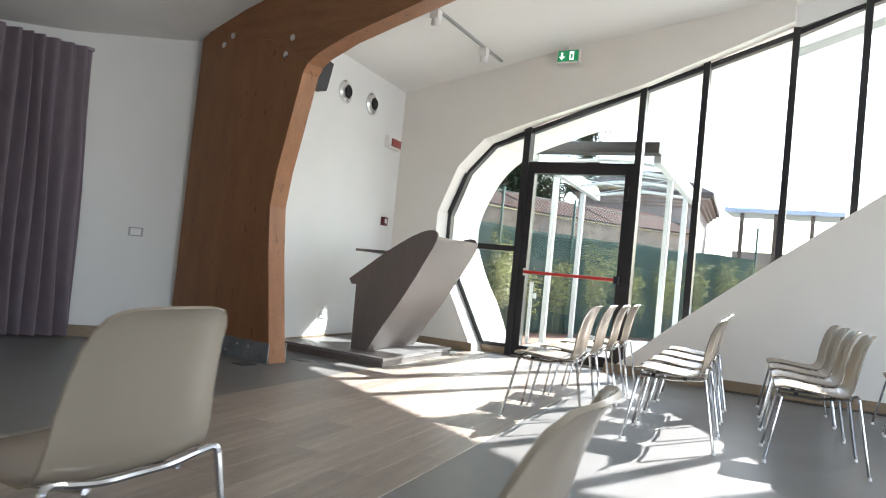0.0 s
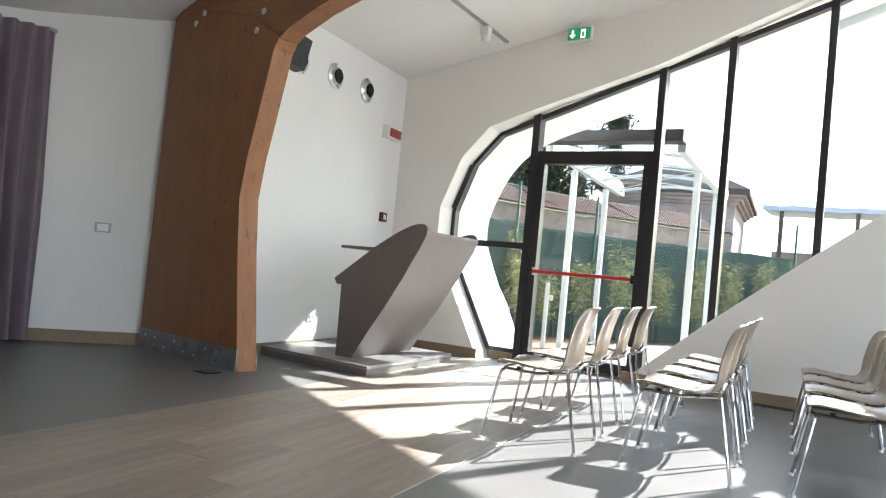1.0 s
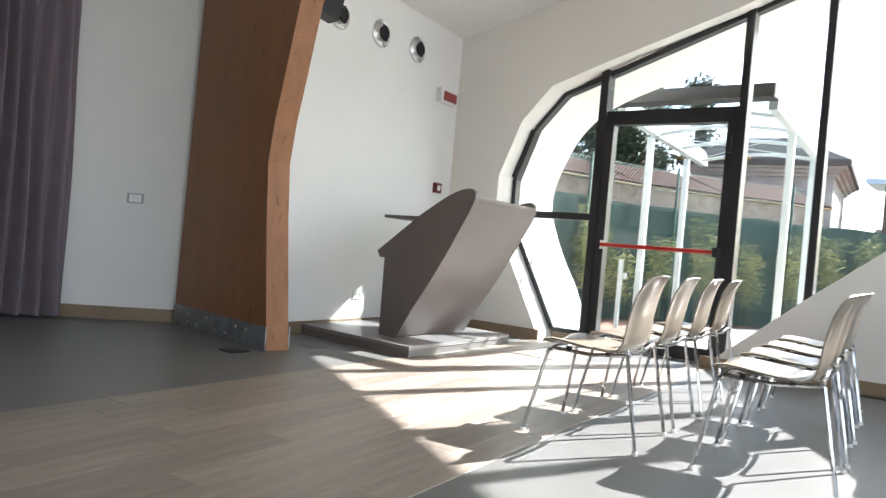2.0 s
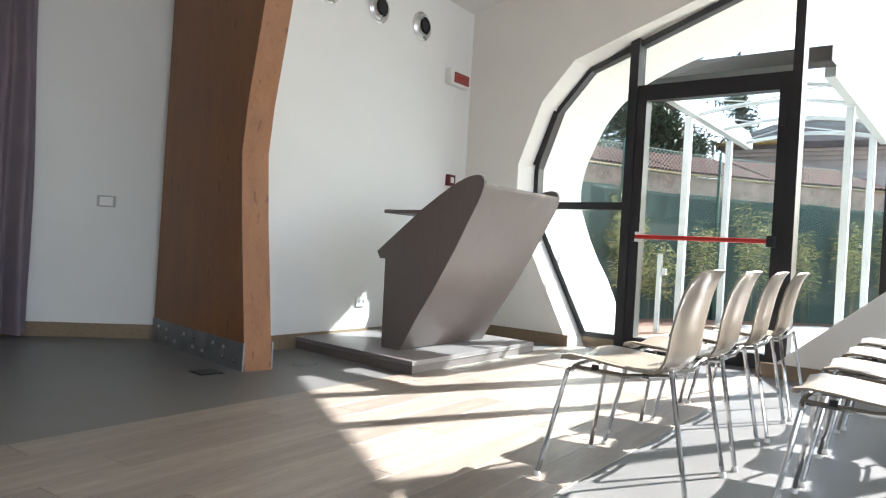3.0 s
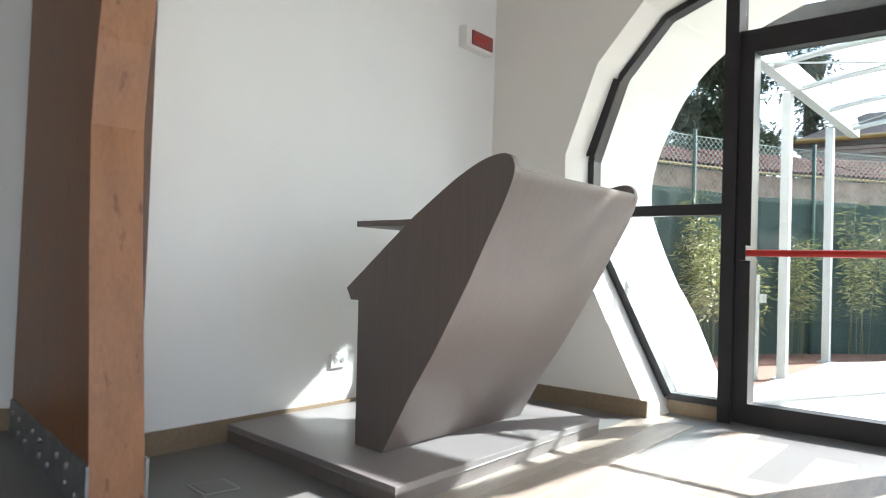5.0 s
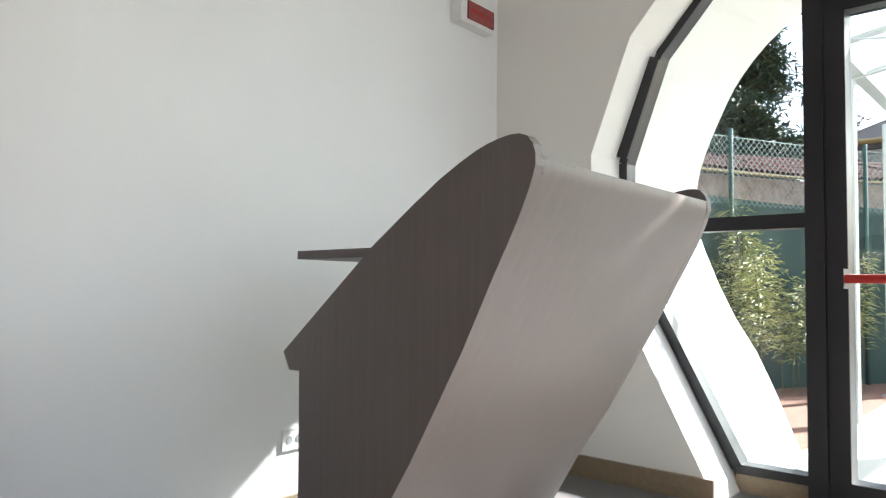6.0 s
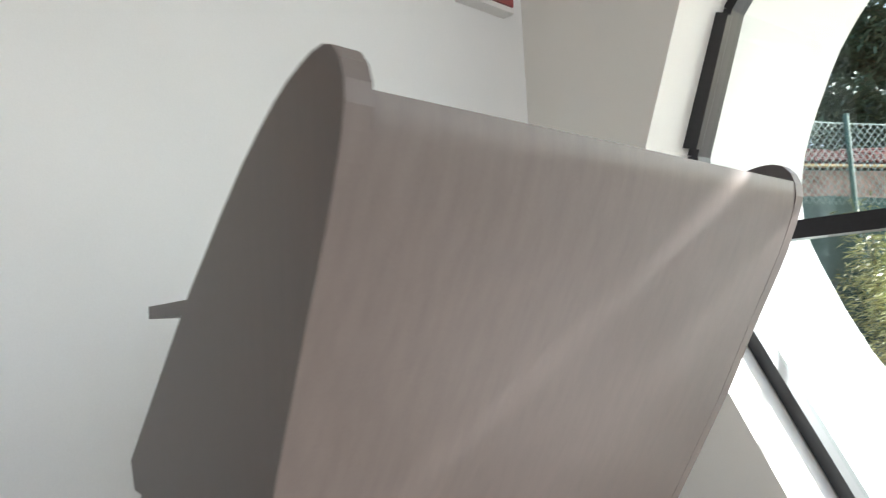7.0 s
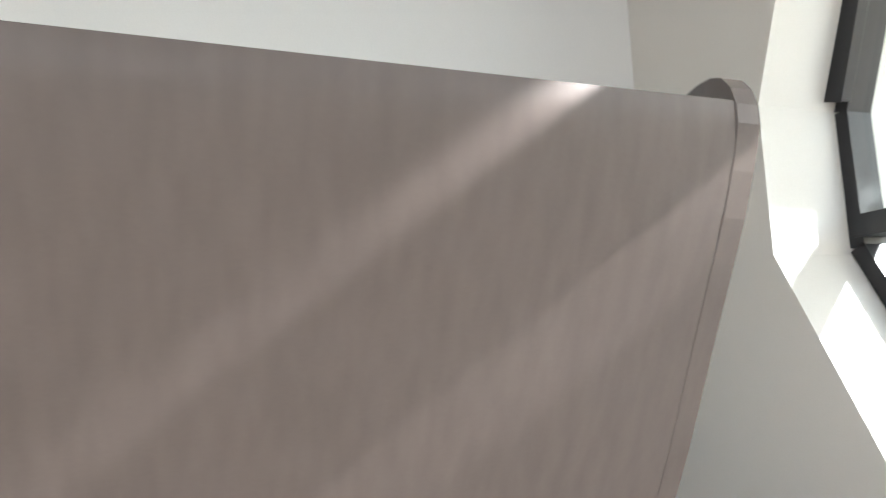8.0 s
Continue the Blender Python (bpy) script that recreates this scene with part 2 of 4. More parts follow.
# side wall behind the seats, out of view; its long opening is made up
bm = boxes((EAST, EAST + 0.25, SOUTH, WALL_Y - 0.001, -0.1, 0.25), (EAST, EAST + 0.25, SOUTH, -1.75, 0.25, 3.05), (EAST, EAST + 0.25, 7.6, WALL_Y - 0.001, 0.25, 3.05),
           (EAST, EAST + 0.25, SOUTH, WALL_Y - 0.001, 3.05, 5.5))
tagged(part("wall_east", bm, WHITE), "plain white plastered wall with an added, unseen opening for fill light", "wall", kind="structure")

# window wall: deep plastered opening, faceted inside and rounded outside
ARCH = [(-3.35, 0.0), (-4.02, 1.25), (-4.02, 1.72), (-3.79, 2.313), (-3.46, 2.675), (-2.9, 2.87), (-1.56, 3.30), (-0.02, 3.94)]
DIAGONAL = [(-1.69, 0.0), (-1.24, 0.39), (-0.84, 0.74), (0.0, 1.43), (0.9, 2.14), (2.5, 3.42)]


def fine_line(line, step=6):
    out = []
    for a, b in zip(line, line[1:]):
        out += [Vector(a).lerp(Vector(b), k / step) for k in range(step)]
    return out + [Vector(line[-1])]


inner = fine_line(ARCH)
ROUND = [(-3.29, 0.0), (-3.54, 0.58), (-3.72, 0.88), (-3.89, 1.28), (-3.935, 1.50), (-3.90, 1.78), (-3.77, 2.09), (-3.64, 2.32), (-3.42, 2.55), (-3.05, 2.76), (-2.0, 3.13), (-0.02, 3.86)]


def flowing(line, count):
    """A smooth curve through the points, cut into equal lengths."""
    pts = [Vector(p) for p in line]
    pts = [pts[0] * 2 - pts[1]] + pts + [pts[-1] * 2 - pts[-2]]
    dense = []
    for a, b, c, d in zip(pts, pts[1:], pts[2:], pts[3:]):
        for k in range(20):
            t = k / 20
            dense.append(0.5 * (2 * b + (c - a) * t + (2 * a - 5 * b + 4 * c - d) * t * t + (3 * b - a - 3 * c + d) * t ** 3))
    dense.append(pts[-2])
    run = [0.0]
    for a, b in zip(dense, dense[1:]):
        run.append(run[-1] + (b - a).length)
    out = []
    for i in range(count):
        want, j = run[-1] * i / (count - 1), 0
        while j < len(run) - 2 and run[j + 1] < want:
            j += 1
        out.append(dense[j].lerp(dense[j + 1], (want - run[j]) / max(1e-9, run[j + 1] - run[j])))
    return out


total = sum((Vector(b) - Vector(a)).length for a, b in zip(ARCH, ARCH[1:]))
smooth_line = flowing(ROUND, 200)
outer, gone = [], 0.0
for i, p in enumerate(inner):
    gone += (p - inner[i - 1]).length if i else 0.0
    outer.append(smooth_line[min(199, round(199 * gone / total))])
bm = bmesh.new()
LEFT_COUNT = 4 * 6


def cap(line, y):
    """The flat face round the opening, in strips; returns the edge of the opening and the outer rim."""
    loop = [bm.verts.new((p.x, y, p.y)) for p in line]
    far = [bm.verts.new((WALL_X - 0.2, y, p.y)) for p in line[:LEFT_COUNT + 1]]
    corner = bm.verts.new((WALL_X - 0.2, y, 4.6))
    top = [bm.verts.new((p.x, y, 4.6)) for p in line[LEFT_COUNT:]]
    for i in range(LEFT_COUNT):
        bm.faces.new((loop[i], loop[i + 1], far[i + 1], far[i]))
    bm.faces.new((loop[LEFT_COUNT], top[0], corner, far[-1]))
    for i in range(len(top) - 1):
        bm.faces.new((loop[LEFT_COUNT + i], loop[LEFT_COUNT + i + 1], top[i + 1], top[i]))
    return loop, far + [corner] + top


first, first_rim = cap(inner, WALL_Y)
last, last_rim = cap(outer, OUT_Y)
middle = [bm.verts.new((p.x, GLASS_Y + 0.05, p.y + 0.075 * min(1.0, max(0.0, (p.x + 3.3) / 0.5)))) for p in inner]
for a, b in ((first, middle), (middle, last), (first_rim, last_rim)):
    for i in range(len(a) - 1):
        bm.faces.new((a[i], a[i + 1], b[i + 1], b[i]))
bm.faces.new((first[-1], middle[-1], last[-1], last_rim[-1], first_rim[-1]))
bm.faces.new((first[0], middle[0], last[0], last_rim[0], first_rim[0]))
tagged(part("wall_north", bm, CREAM), "thick white plastered wall with a faceted arched window opening", "wall", kind="structure")
bm = bmesh.new()
slope = fine_line(DIAGONAL, 3)
strips = []
for y in (WALL_Y, OUT_Y):
    strips.append([[bm.verts.new((p.x, y, p.y)) for p in slope], [bm.verts.new((p.x, y, -0.01)) for p in slope]])
for i in range(len(slope) - 1):
    for s in strips:
        bm.faces.new((s[0][i], s[0][i + 1], s[1][i + 1], s[1][i]))
    bm.faces.new((strips[0][0][i], strips[0][0][i + 1], strips[1][0][i + 1], strips[1][0][i]))
tagged(part("wall_north_low", bm, CREAM), "white plastered parapet that climbs diagonally beneath the glazing", "wall", kind="structure")
bm = prism([(x, WALL_Y, z) for x, z in ((2.501, 0.0), (2.501, 3.42), (2.2, 4.35), (2.2, 5.4), (EAST + 0.2, 5.4), (EAST + 0.2, 0.0))], (0, OUT_Y - WALL_Y, 0))
bmesh.ops.triangulate(bm, faces=[f for f in bm.faces if len(f.verts) > 4], ngon_method="EAR_CLIP")
tagged(part("wall_north_end", bm, WHITE), "white plastered wall beyond the glazing", "wall", kind="structure")
bm = prism([(x, GLASS_Y - 0.07, z) for x, z in ((-0.018, 3.96), (1.6, 4.56), (2.198, 4.35), (2.198, 5.4), (-0.018, 5.4))], (0, 0.72, 0))
tagged(part("wall_north_high", bm, WHITE), "white plastered strip over the glazing, set back", "wall", kind="structure")
bm = prism([(x, GLASS_Y + 0.652, z) for x, z in ((-0.018, 3.86), (2.198, 4.70), (2.198, 5.1), (-0.018, 4.6))], (0, 0.138, 0))
tagged(part("wall_north_eave", bm, WHITE), "white plastered eave over the glazing", "wall", kind="structure")


# skirting boards
def skirting(line, high=0.11, deep=0.018):
    pts = [Vector(p) for p in line]
    bm = bmesh.new()
    for a, b in zip(pts, pts[1:]):
        side = Vector(((b - a).y, -(b - a).x)).normalized() * deep
        prism([(a.x, a.y, 0), (b.x, b.y, 0), (b.x + side.x, b.y + side.y, 0), (a.x + side.x, a.y + side.y, 0)], (0, 0, high), bm)
    return tagged(part("baseboard", bm, SKIRT), "low oak skirting board along the white wall", "skirting", kind="structure")


skirting(LEFT_LINE[:5])
skirting([(WALL_NEAR + 0.002, 5.44), (WALL_X + 0.002, WALL_Y)])
skirting([(WALL_X + 0.022, WALL_Y - 0.002), (-3.36, WALL_Y - 0.002)])
skirting([(-1.70, WALL_Y - 0.002), (EAST, WALL_Y - 0.002)])
bm = boxes((-3.37, -3.03, GLASS_Y - 0.07, GLASS_Y + 0.03, 0.0, 0.085))
tagged(part("trim", bm, SKIRT), "oak strip under the small fixed window", "trim", kind="structure")
bm = boxes((-0.4, 1.6, WALL_Y - 0.16, WALL_Y - 0.03, 0.002, 0.006))
tagged(part("trim", bm, BLACK), "dark floor grille along the wall", "grille", kind="structure")

# ---- glazing ----
F0, F1 = GLASS_Y - 0.06, GLASS_Y + 0.04
FRAME_LINE = [(-3.37, 0.11), (-3.995, 1.27), (-4.0, 1.71), (-3.785, 2.295), (-3.455, 2.66), (-2.99, 2.825)]
TOP_LINE = [(-2.99, 2.825), (-1.60, 3.33), (-0.92, 3.575), (-0.02, 3.905), (0.64, 4.19), (1.55, 4.52)]
glazing = thing("window_1", pose(0, 0, 0), "black aluminium glazing with slanted head and tall clear panes", "window", kind="structure")
for a, b in zip(FRAME_LINE, FRAME_LINE[1:]):
    part("frame_member", bar_xz(bmesh.new(), a, b, 0.055, F0, F1), BLACK, glazing)
for a, b in zip(TOP_LINE, TOP_LINE[1:]):
    part("frame_member", bar_xz(bmesh.new(), a, b, 0.055, F0, F1), BLACK, glazing)
for a, b in zip(DIAGONAL[1:], DIAGONAL[2:]):
    part("frame_member", bar_xz(bmesh.new(), (a[0] + 0.012, a[1] - 0.012), (b[0] + 0.012, b[1] - 0.012), 0.05, F0 + 0.02, F1), BLACK, glazing)
MULLIONS = [(-2.985, 0.0, 2.88, 0.085), (-1.585, 0.0, 3.395, 0.075), (-0.90, 0.62, 3.63, 0.07), (-0.005, 1.38, 3.965, 0.07), (0.665, 1.92, 4.23, 0.07), (1.45, 2.5, 4.5, 0.07)]
for x, z0, z1, wide in MULLIONS:
    part("mullion", boxes((x - wide / 2, x + wide / 2, F0 - 0.045, F1 + 0.01, z0, z1)), BLACK, glazing, bevel=0.006)
part("transom", boxes((-3.99, -3.029, F0 - 0.01, F1, 1.30, 1.37)), BLACK, glazing, bevel=0.005)
part("transom", boxes((-2.941, -1.624, F0 - 0.02, F1, 2.371, 2.445)), BLACK, glazing, bevel=0.005)
part("sill_member", boxes((-3.37, -3.029, F0, F1, 0.086, 0.13)), BLACK, glazing)


def pane(loop):
    ob = part("pane", prism([(x, GLASS_Y, z) for x, z in loop], (0, 0.008, 0)), GLASS, glazing)
    ob.visible_shadow = False


pane([(-3.37, 0.12), (-3.03, 0.12), (-3.03, 1.30), (-3.99, 1.30)])
pane([(-3.99, 1.37), (-3.03, 1.37), (-3.03, 2.81), (-3.45, 2.66), (-3.78, 2.29), (-4.0, 1.71)])
pane([(-2.94, 2.46), (-1.625, 2.46), (-1.625, 3.31), (-2.94, 2.84)])
# the deeper sash of the slanted facet
part("sash_member", bar_xz(bmesh.new(), (-3.985, 1.74), (-3.792, 2.265), 0.075, F0 - 0.05, F0 - 0.001), BLACK, glazing, bevel=0.005)
for (xa, _, ta, wa), (xb, _, tb, wb) in zip(MULLIONS[1:], MULLIONS[2:]):
    a, b = xa + wa / 2, xb - wb / 2
    pane([(a, between(DIAGONAL, a)), (b, between(DIAGONAL, b)), (b, between(TOP_LINE, b)), (a, between(TOP_LINE, a))])

# mullions of the made-up opening that holds the fill lamp, never in view
band = thing("window_2", pose(0, 0, 0), "added, unseen band of black mullions in the side wall opening", "window", kind="structure")
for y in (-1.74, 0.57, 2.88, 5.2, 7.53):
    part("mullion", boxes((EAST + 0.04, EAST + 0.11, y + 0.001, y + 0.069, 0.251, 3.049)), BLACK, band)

door = thing("door_1", pose(0, 0, 0), "black aluminium glass exit door, closed, with red push bar", "door", kind="structure")
D0, D1 = F0 - 0.03, F1 - 0.015
for r in ((-2.94, -2.85, 0.012, 2.37), (-1.715, -1.625, 0.012, 2.37), (-2.85, -1.715, 0.012, 0.135), (-2.85, -1.715, 2.30, 2.37)):
    part("stile" if r[1] - r[0] < 0.2 else "rail", boxes((r[0], r[1], D0, D1, r[2], r[3])), BLACK, door, bevel=0.005)
door_pane = part("pane", boxes((-2.85, -1.715, GLASS_Y - 0.01, GLASS_Y + 0.008, 0.135, 2.30)), GLASS, door)
door_pane.visible_shadow = False
bm = bmesh.new()
tube(bm, [(-2.845, D0 - 0.075, 1.055), (-1.70, D0 - 0.075, 1.055)], 0.021, 12)
push_bar = part("push_bar", bm, RED, door, "red lacquered push bar", smooth=True)
for x in (-2.87, -1.70):
    part("bar_mount", boxes((x - 0.025, x + 0.025, D0 - 0.10, D0 - 0.001, 1.01, 1.10)), BLACK, door, "black bar bracket", bevel=0.008)
part("closer", boxes((-1.695, -1.66, D0 - 0.03, D0 - 0.001, 2.0, 2.16)), BLACK, door, bevel=0.006)

# ---- timber arch ----
ARCH_M = pose(-3.872, 4.947, 0, 0, 0, -8.4)
arch = thing("timber_arch", ARCH_M, "brown glued-timber portal with steel-plated foot, against the white wall", "timber arch")
# outline of the upright, in the arch's own x and z
EDGE = [(0.0, 0.0), (-0.07, 0.45), (-0.15, 0.95), (-0.20, 1.40), (-0.155, 1.72), (-0.08, 2.03), (0.05, 2.60), (0.10, 2.68)]
post_loop = [(-1.49, 0.0)] + EDGE + [(-0.25, 2.90), (-1.10, 3.09), (-1.32, 3.13), (-1.45, 3.06)]
bm = prism([(x, 0.0, z) for x, z in post_loop], (0, 0.19, 0))
bmesh.ops.triangulate(bm, faces=[f for f in bm.faces if len(f.verts) > 4], ngon_method="EAR_CLIP")
upright = part("upright", bm, BEAM, arch)
beam_loop = [(-1.10, 3.094), (-0.25, 2.904), (0.102, 2.684), (0.20, 2.75), (0.52, 2.87), (0.88, 2.96), (1.5, 3.11), (4.5, 3.70),
             (4.5, 4.6), (0.0, 3.7), (-1.31, 3.135)]
bm = prism([(x, 0.004, z) for x, z in beam_loop], (0, 0.182, 0))
bmesh.ops.triangulate(bm, faces=[f for f in bm.faces if len(f.verts) > 4], ngon_method="EAR_CLIP")
rafter = part("rafter", bm, BEAM_ALONG, arch)
# faces along the inner side and underneath get a lighter brown
for ob in (upright, rafter):
    ob.data.materials.append(BEAM_EDGE)
    for f in ob.data.polygons:
        if abs(f.normal.y) < 0.5 and (f.normal.x > 0.3 or f.normal.z < -0.3):
            f.material_index = 1
for y0, y1 in ((-0.012, -0.001), (0.191, 0.202)):
    plate = part("steel_plate", boxes((-1.48, -0.012, y0, y1, 0.0, 0.175)), STEEL, arch, "grey galvanised steel plate with bolts")
    if y0 < 0:
        for i in range(9):
            for z in ((0.125,), (0.055, 0.12), (0.05,))[i % 3]:
                lathe_m = pose(-1.36 + i * 0.155, -0.012, z, 90, 0, 0)
                part("bolt", lathe(bmesh.new(), [(0.013, 0.0), (0.013, 0.008), (0.008, 0.011)], 6, lathe_m), ALU, plate)
for x, z in ((-1.10, 2.96), (-0.13, 2.93), (-0.20, 2.78), (-0.98, 3.04)):
    part("bolt_cover", lathe(bmesh.new(), [(0.03, 0.0), (0.03, 0.006), (0.02, 0.012)], 16, pose(x, 0.0, z, 90, 0, 0)), ALU, arch, "dull round metal bolt cover")

# ---- lectern on its plinth ----
LE1, LE2 = Vector((0.9969, -0.0783, 0)), Vector((-0.0758, 0.9971, 0))
LECTERN_M = Matrix(((LE1.x, LE2.x, 0, -3.889), (LE1.y, LE2.y, 0, 6.092), (0, 0, 1, 0), (0, 0, 0, 1)))


def skewed(bm):
    """Turns a form laid out square to the lectern's slightly skewed sides."""
    bm.transform(LECTERN_M)
    return bm


PL = [(-0.645, -0.267), (0.668, -0.267), (0.662, 1.476), (-0.615, 1.476)]
plinth = thing("plinth", pose(-3.95, 6.7, 0), "low grey-brown laminate platform against the white wall, partly sunlit", "platform")
unplace = Matrix.Translation((3.95, -6.7, 0))


def plinth_part(name, bm, mat, label="", bevel=0.0):
    bm.transform(LECTERN_M)
    bm.transform(unplace)
    return part(name, bm, mat, plinth, label, bevel=bevel)


plinth_part("deck", prism([(x, y, 0.062) for x, y in PL], (0, 0, 0.028)), PLINTH, bevel=0.004)
inset = [(-0.642, -0.263), (0.665, -0.263), (0.659, 1.472), (-0.612, 1.472)]
plinth_part("fascia", prism([(x, y, 0.0) for x, y in inset], (0, 0, 0.061)), LAMINATE, bevel=0.002)

lectern = thing("lectern", pose(-3.5, 6.65, 0.09), "grey-brown laminate lectern with a leaning curved front", "lectern")
lect_back = Matrix.Translation((3.5, -6.65, -0.09))
FRONT = [(0.30, 0.09), (0.461, 0.349), (0.61, 0.562), (0.70, 0.705), (0.795, 0.858), (0.883, 1.016), (0.932, 1.10), (0.966, 1.16), (0.992, 1.215), (1.004, 1.245)]
PANEL = [(0.0, 0.798), (0.035, 0.745), (0.093, 0.745), (0.105, 0.09)] + FRONT + [(1.012, 1.27), (1.012, 1.295), (1.004, 1.318), (0.988, 1.336),
         (0.966, 1.344), (0.937, 1.345), (0.907, 1.341), (0.872, 1.334), (0.83, 1.321), (0.775, 1.298), (0.711, 1.268), (0.617, 1.215), (0.535, 1.166), (0.453, 1.117)]
THICK, DEEP = 0.036, 1.148


def lectern_part(name, bm, mat, label="", parent=None, bevel=0.0, smooth=False):
    skewed(bm)
    bm.transform(lect_back)
    return part(name, bm, mat, parent or lectern, label, bevel=bevel, smooth=smooth)


for y in (0.0, DEEP - THICK):
    bm = prism([(x, y, z) for x, z in PANEL], (0, THICK, 0))
    bmesh.ops.triangulate(bm, faces=[f for f in bm.faces if len(f.verts) > 4], ngon_method="EAR_CLIP")
    side = lectern_part("side_panel", bm, LAMINATE)
    side.data.materials.append(LAMINATE_FRONT)
    for f in side.data.polygons:
        if f.normal.x > 0.3:
            f.material_index = 1
# curved front board between the side panels, a little behind their edges, rolled over at the top
skin = [Vector((x - 0.0006, z)) for x, z in FRONT] + [Vector((1.009, 1.272)), Vector((1.0105, 1.290)), Vector((1.0095, 1.303))]
bm = bmesh.new()
sheets = []
for shift in (Vector((0, 0)), Vector((-0.03, -0.004))):
    sheets.append([[bm.verts.new((p.x + shift.x, y, p.y + shift.y + (-0.014 if y < 0.1 and p.y > 1.25 else -0.004 if p.y > 1.25 else 0))) for y in (THICK + 0.0003, DEEP - THICK - 0.0003)] for p in skin])
for i in range(len(skin) - 1):
    for s in sheets:
        bm.faces.new((s[i][0], s[i + 1][0], s[i + 1][1], s[i][1]))
    for k in (0, 1):
        bm.faces.new((sheets[0][i][k], sheets[0][i + 1][k], sheets[1][i + 1][k], sheets[1][i][k]))
for i in (0, -1):
    bm.faces.new((sheets[0][i][0], sheets[0][i][1], sheets[1][i][1], sheets[1][i][0]))
board = lectern_part("front_board", bm, LAMINATE_FRONT, "pale grey-brown curved front board", smooth=True)
lectern_part("shelf", boxes((0.022, 0.66, -0.002 + THICK, DEEP - THICK, 1.086, 1.112)), LAMINATE, "flat reading shelf", bevel=0.003)
lectern_part("lower_shelf", boxes((0.11, 0.60, THICK, DEEP - THICK, 0.70, 0.722)), LAMINATE)


# ---- chairs ----
def chair_shell():
    """One-piece moulded seat and back. Forward is +y."""
    spine = [(0.240, 0.432, 0.385), (0.232, 0.447, 0.405), (0.19, 0.456, 0.43), (0.11, 0.452, 0.445), (0.02, 0.442, 0.455), (-0.07, 0.434, 0.462),
             (-0.128, 0.436, 0.466), (-0.166, 0.452, 0.468), (-0.190, 0.486, 0.466), (-0.205, 0.535, 0.456), (-0.217, 0.60, 0.442), (-0.231, 0.67, 0.424),
             (-0.247, 0.735, 0.405), (-0.267, 0.79, 0.38), (-0.282, 0.817, 0.345), (-0.297, 0.831, 0.30)]
    bm = bmesh.new()
    across = 14
    grid = []
    for i, (f, z, wide) in enumerate(spine):
        turn = min(1.0, max(0.0, (i - 5) / 5))
        row = []
        for k in range(across + 1):
            s = 2 * k / across - 1
            bend = 0.030 * abs(s) ** 2.6
            lip = 0.012 * max(0, abs(s) - 0.85) / 0.15
            fall = 0.012 * abs(s) ** 3 if i >= len(spine) - 3 else 0.0
            row.append(bm.verts.new((s * wide / 2, f + bend * 1.5 * turn - lip * turn, z + bend * (1 - turn) - lip * (1 - turn) - fall)))
        grid.append(row)
    for a, b in zip(grid, grid[1:]):
        for k in range(across):
            bm.faces.new((a[k], a[k + 1], b[k + 1], b[k]))
    bmesh.ops.recalc_face_normals(bm, faces=bm.faces)
    bmesh.ops.solidify(bm, geom=bm.faces[:], thickness=0.008)
    return bm


def make_chair(m):
    chair = thing("chair", Matrix(), "cream moulded plastic chair on chrome tube legs", "chair", "rows of chairs")
    part("shell", chair_shell(), SHELL, chair, "cream moulded plastic shell", smooth=True)
    R = 0.0095
    bars = (("rear_frame", -0.203, -0.285, 0.238, 0.265, 0.478, 0.440), ("front_frame", 0.20, 0.275, 0.195, 0.265, 0.425, 0.418))
    for name, f_top, f_foot, w_top, w_foot, z_top, z_mid in bars:
        # legs and the bar that joins them under the seat
        for s in (-1, 1):
            bm = tube(bmesh.new(), rounded([(s * w_foot, f_foot, 0.012), (s * (w_top + 0.008), f_top, z_top - 0.01), (s * (w_top - 0.05), f_top + 0.01, z_top - 0.022)], 5, 0.035), R)
            leg = part("leg", bm, CHROME, chair, smooth=True)
            part("glide", lathe(bmesh.new(), [(0.014, 0.0), (0.014, 0.008), (0.011, 0.02)], 10, pose(s * w_foot, f_foot, 0)), PLASTIC, leg, "pale plastic foot glide")
        bm = tube(bmesh.new(), rounded([(-w_top + 0.05, f_top + 0.01, z_top - 0.022), (-0.10, f_top + 0.012, z_mid), (0.10, f_top + 0.012, z_mid), (w_top - 0.05, f_top + 0.01, z_top - 0.022)], 5, 0.06), R)
        part(name, bm, CHROME, chair, smooth=True)
    for s in (-1, 1):
        bm = tube(bmesh.new(), [(s * 0.13, 0.205, 0.414), (s * 0.13, 0.0, 0.408), (s * 0.13, -0.190, 0.432)], R)
        part("seat_rail", bm, CHROME, chair, smooth=True)
    for s in (-1, 1):
        for f in (0.12, -0.08):
            part("seat_mount", boxes((s * 0.13 - 0.009, s * 0.13 + 0.009, f - 0.012, f + 0.012, 0.412, 0.433)), RUBBER, chair)
    chair.matrix_world = m
    return chair


FACING = 95.0
ROW_STEP = Vector((-0.040, 0.645))
chair = make_chair(pose(-1.265, 4.865, 0, 0, 0, FACING))
for start, count in (((-1.265, 4.865), 4), ((-0.45, 4.925), 4), ((0.39, 5.035), 4), ((1.22, 6.4), 2)):
    for i in range(count):
        at = Vector(start) + ROW_STEP * i
        if (start[0], i) != (-1.265, 0):
            copy_thing(chair, pose(at.x, at.y, 0, 0, 0, FACING + random.uniform(-1.5, 1.5)))
for x, y, turn in ((-1.213, 1.062, 92), (-0.205, 0.785, 95)):
    copy_thing(chair, pose(x, y, 0, 0, 0, turn))


# ---- wall and ceiling fixtures ----
LEAN = math.degrees(math.atan((WALL_NEAR - WALL_X) / (WALL_Y - 5.43)))


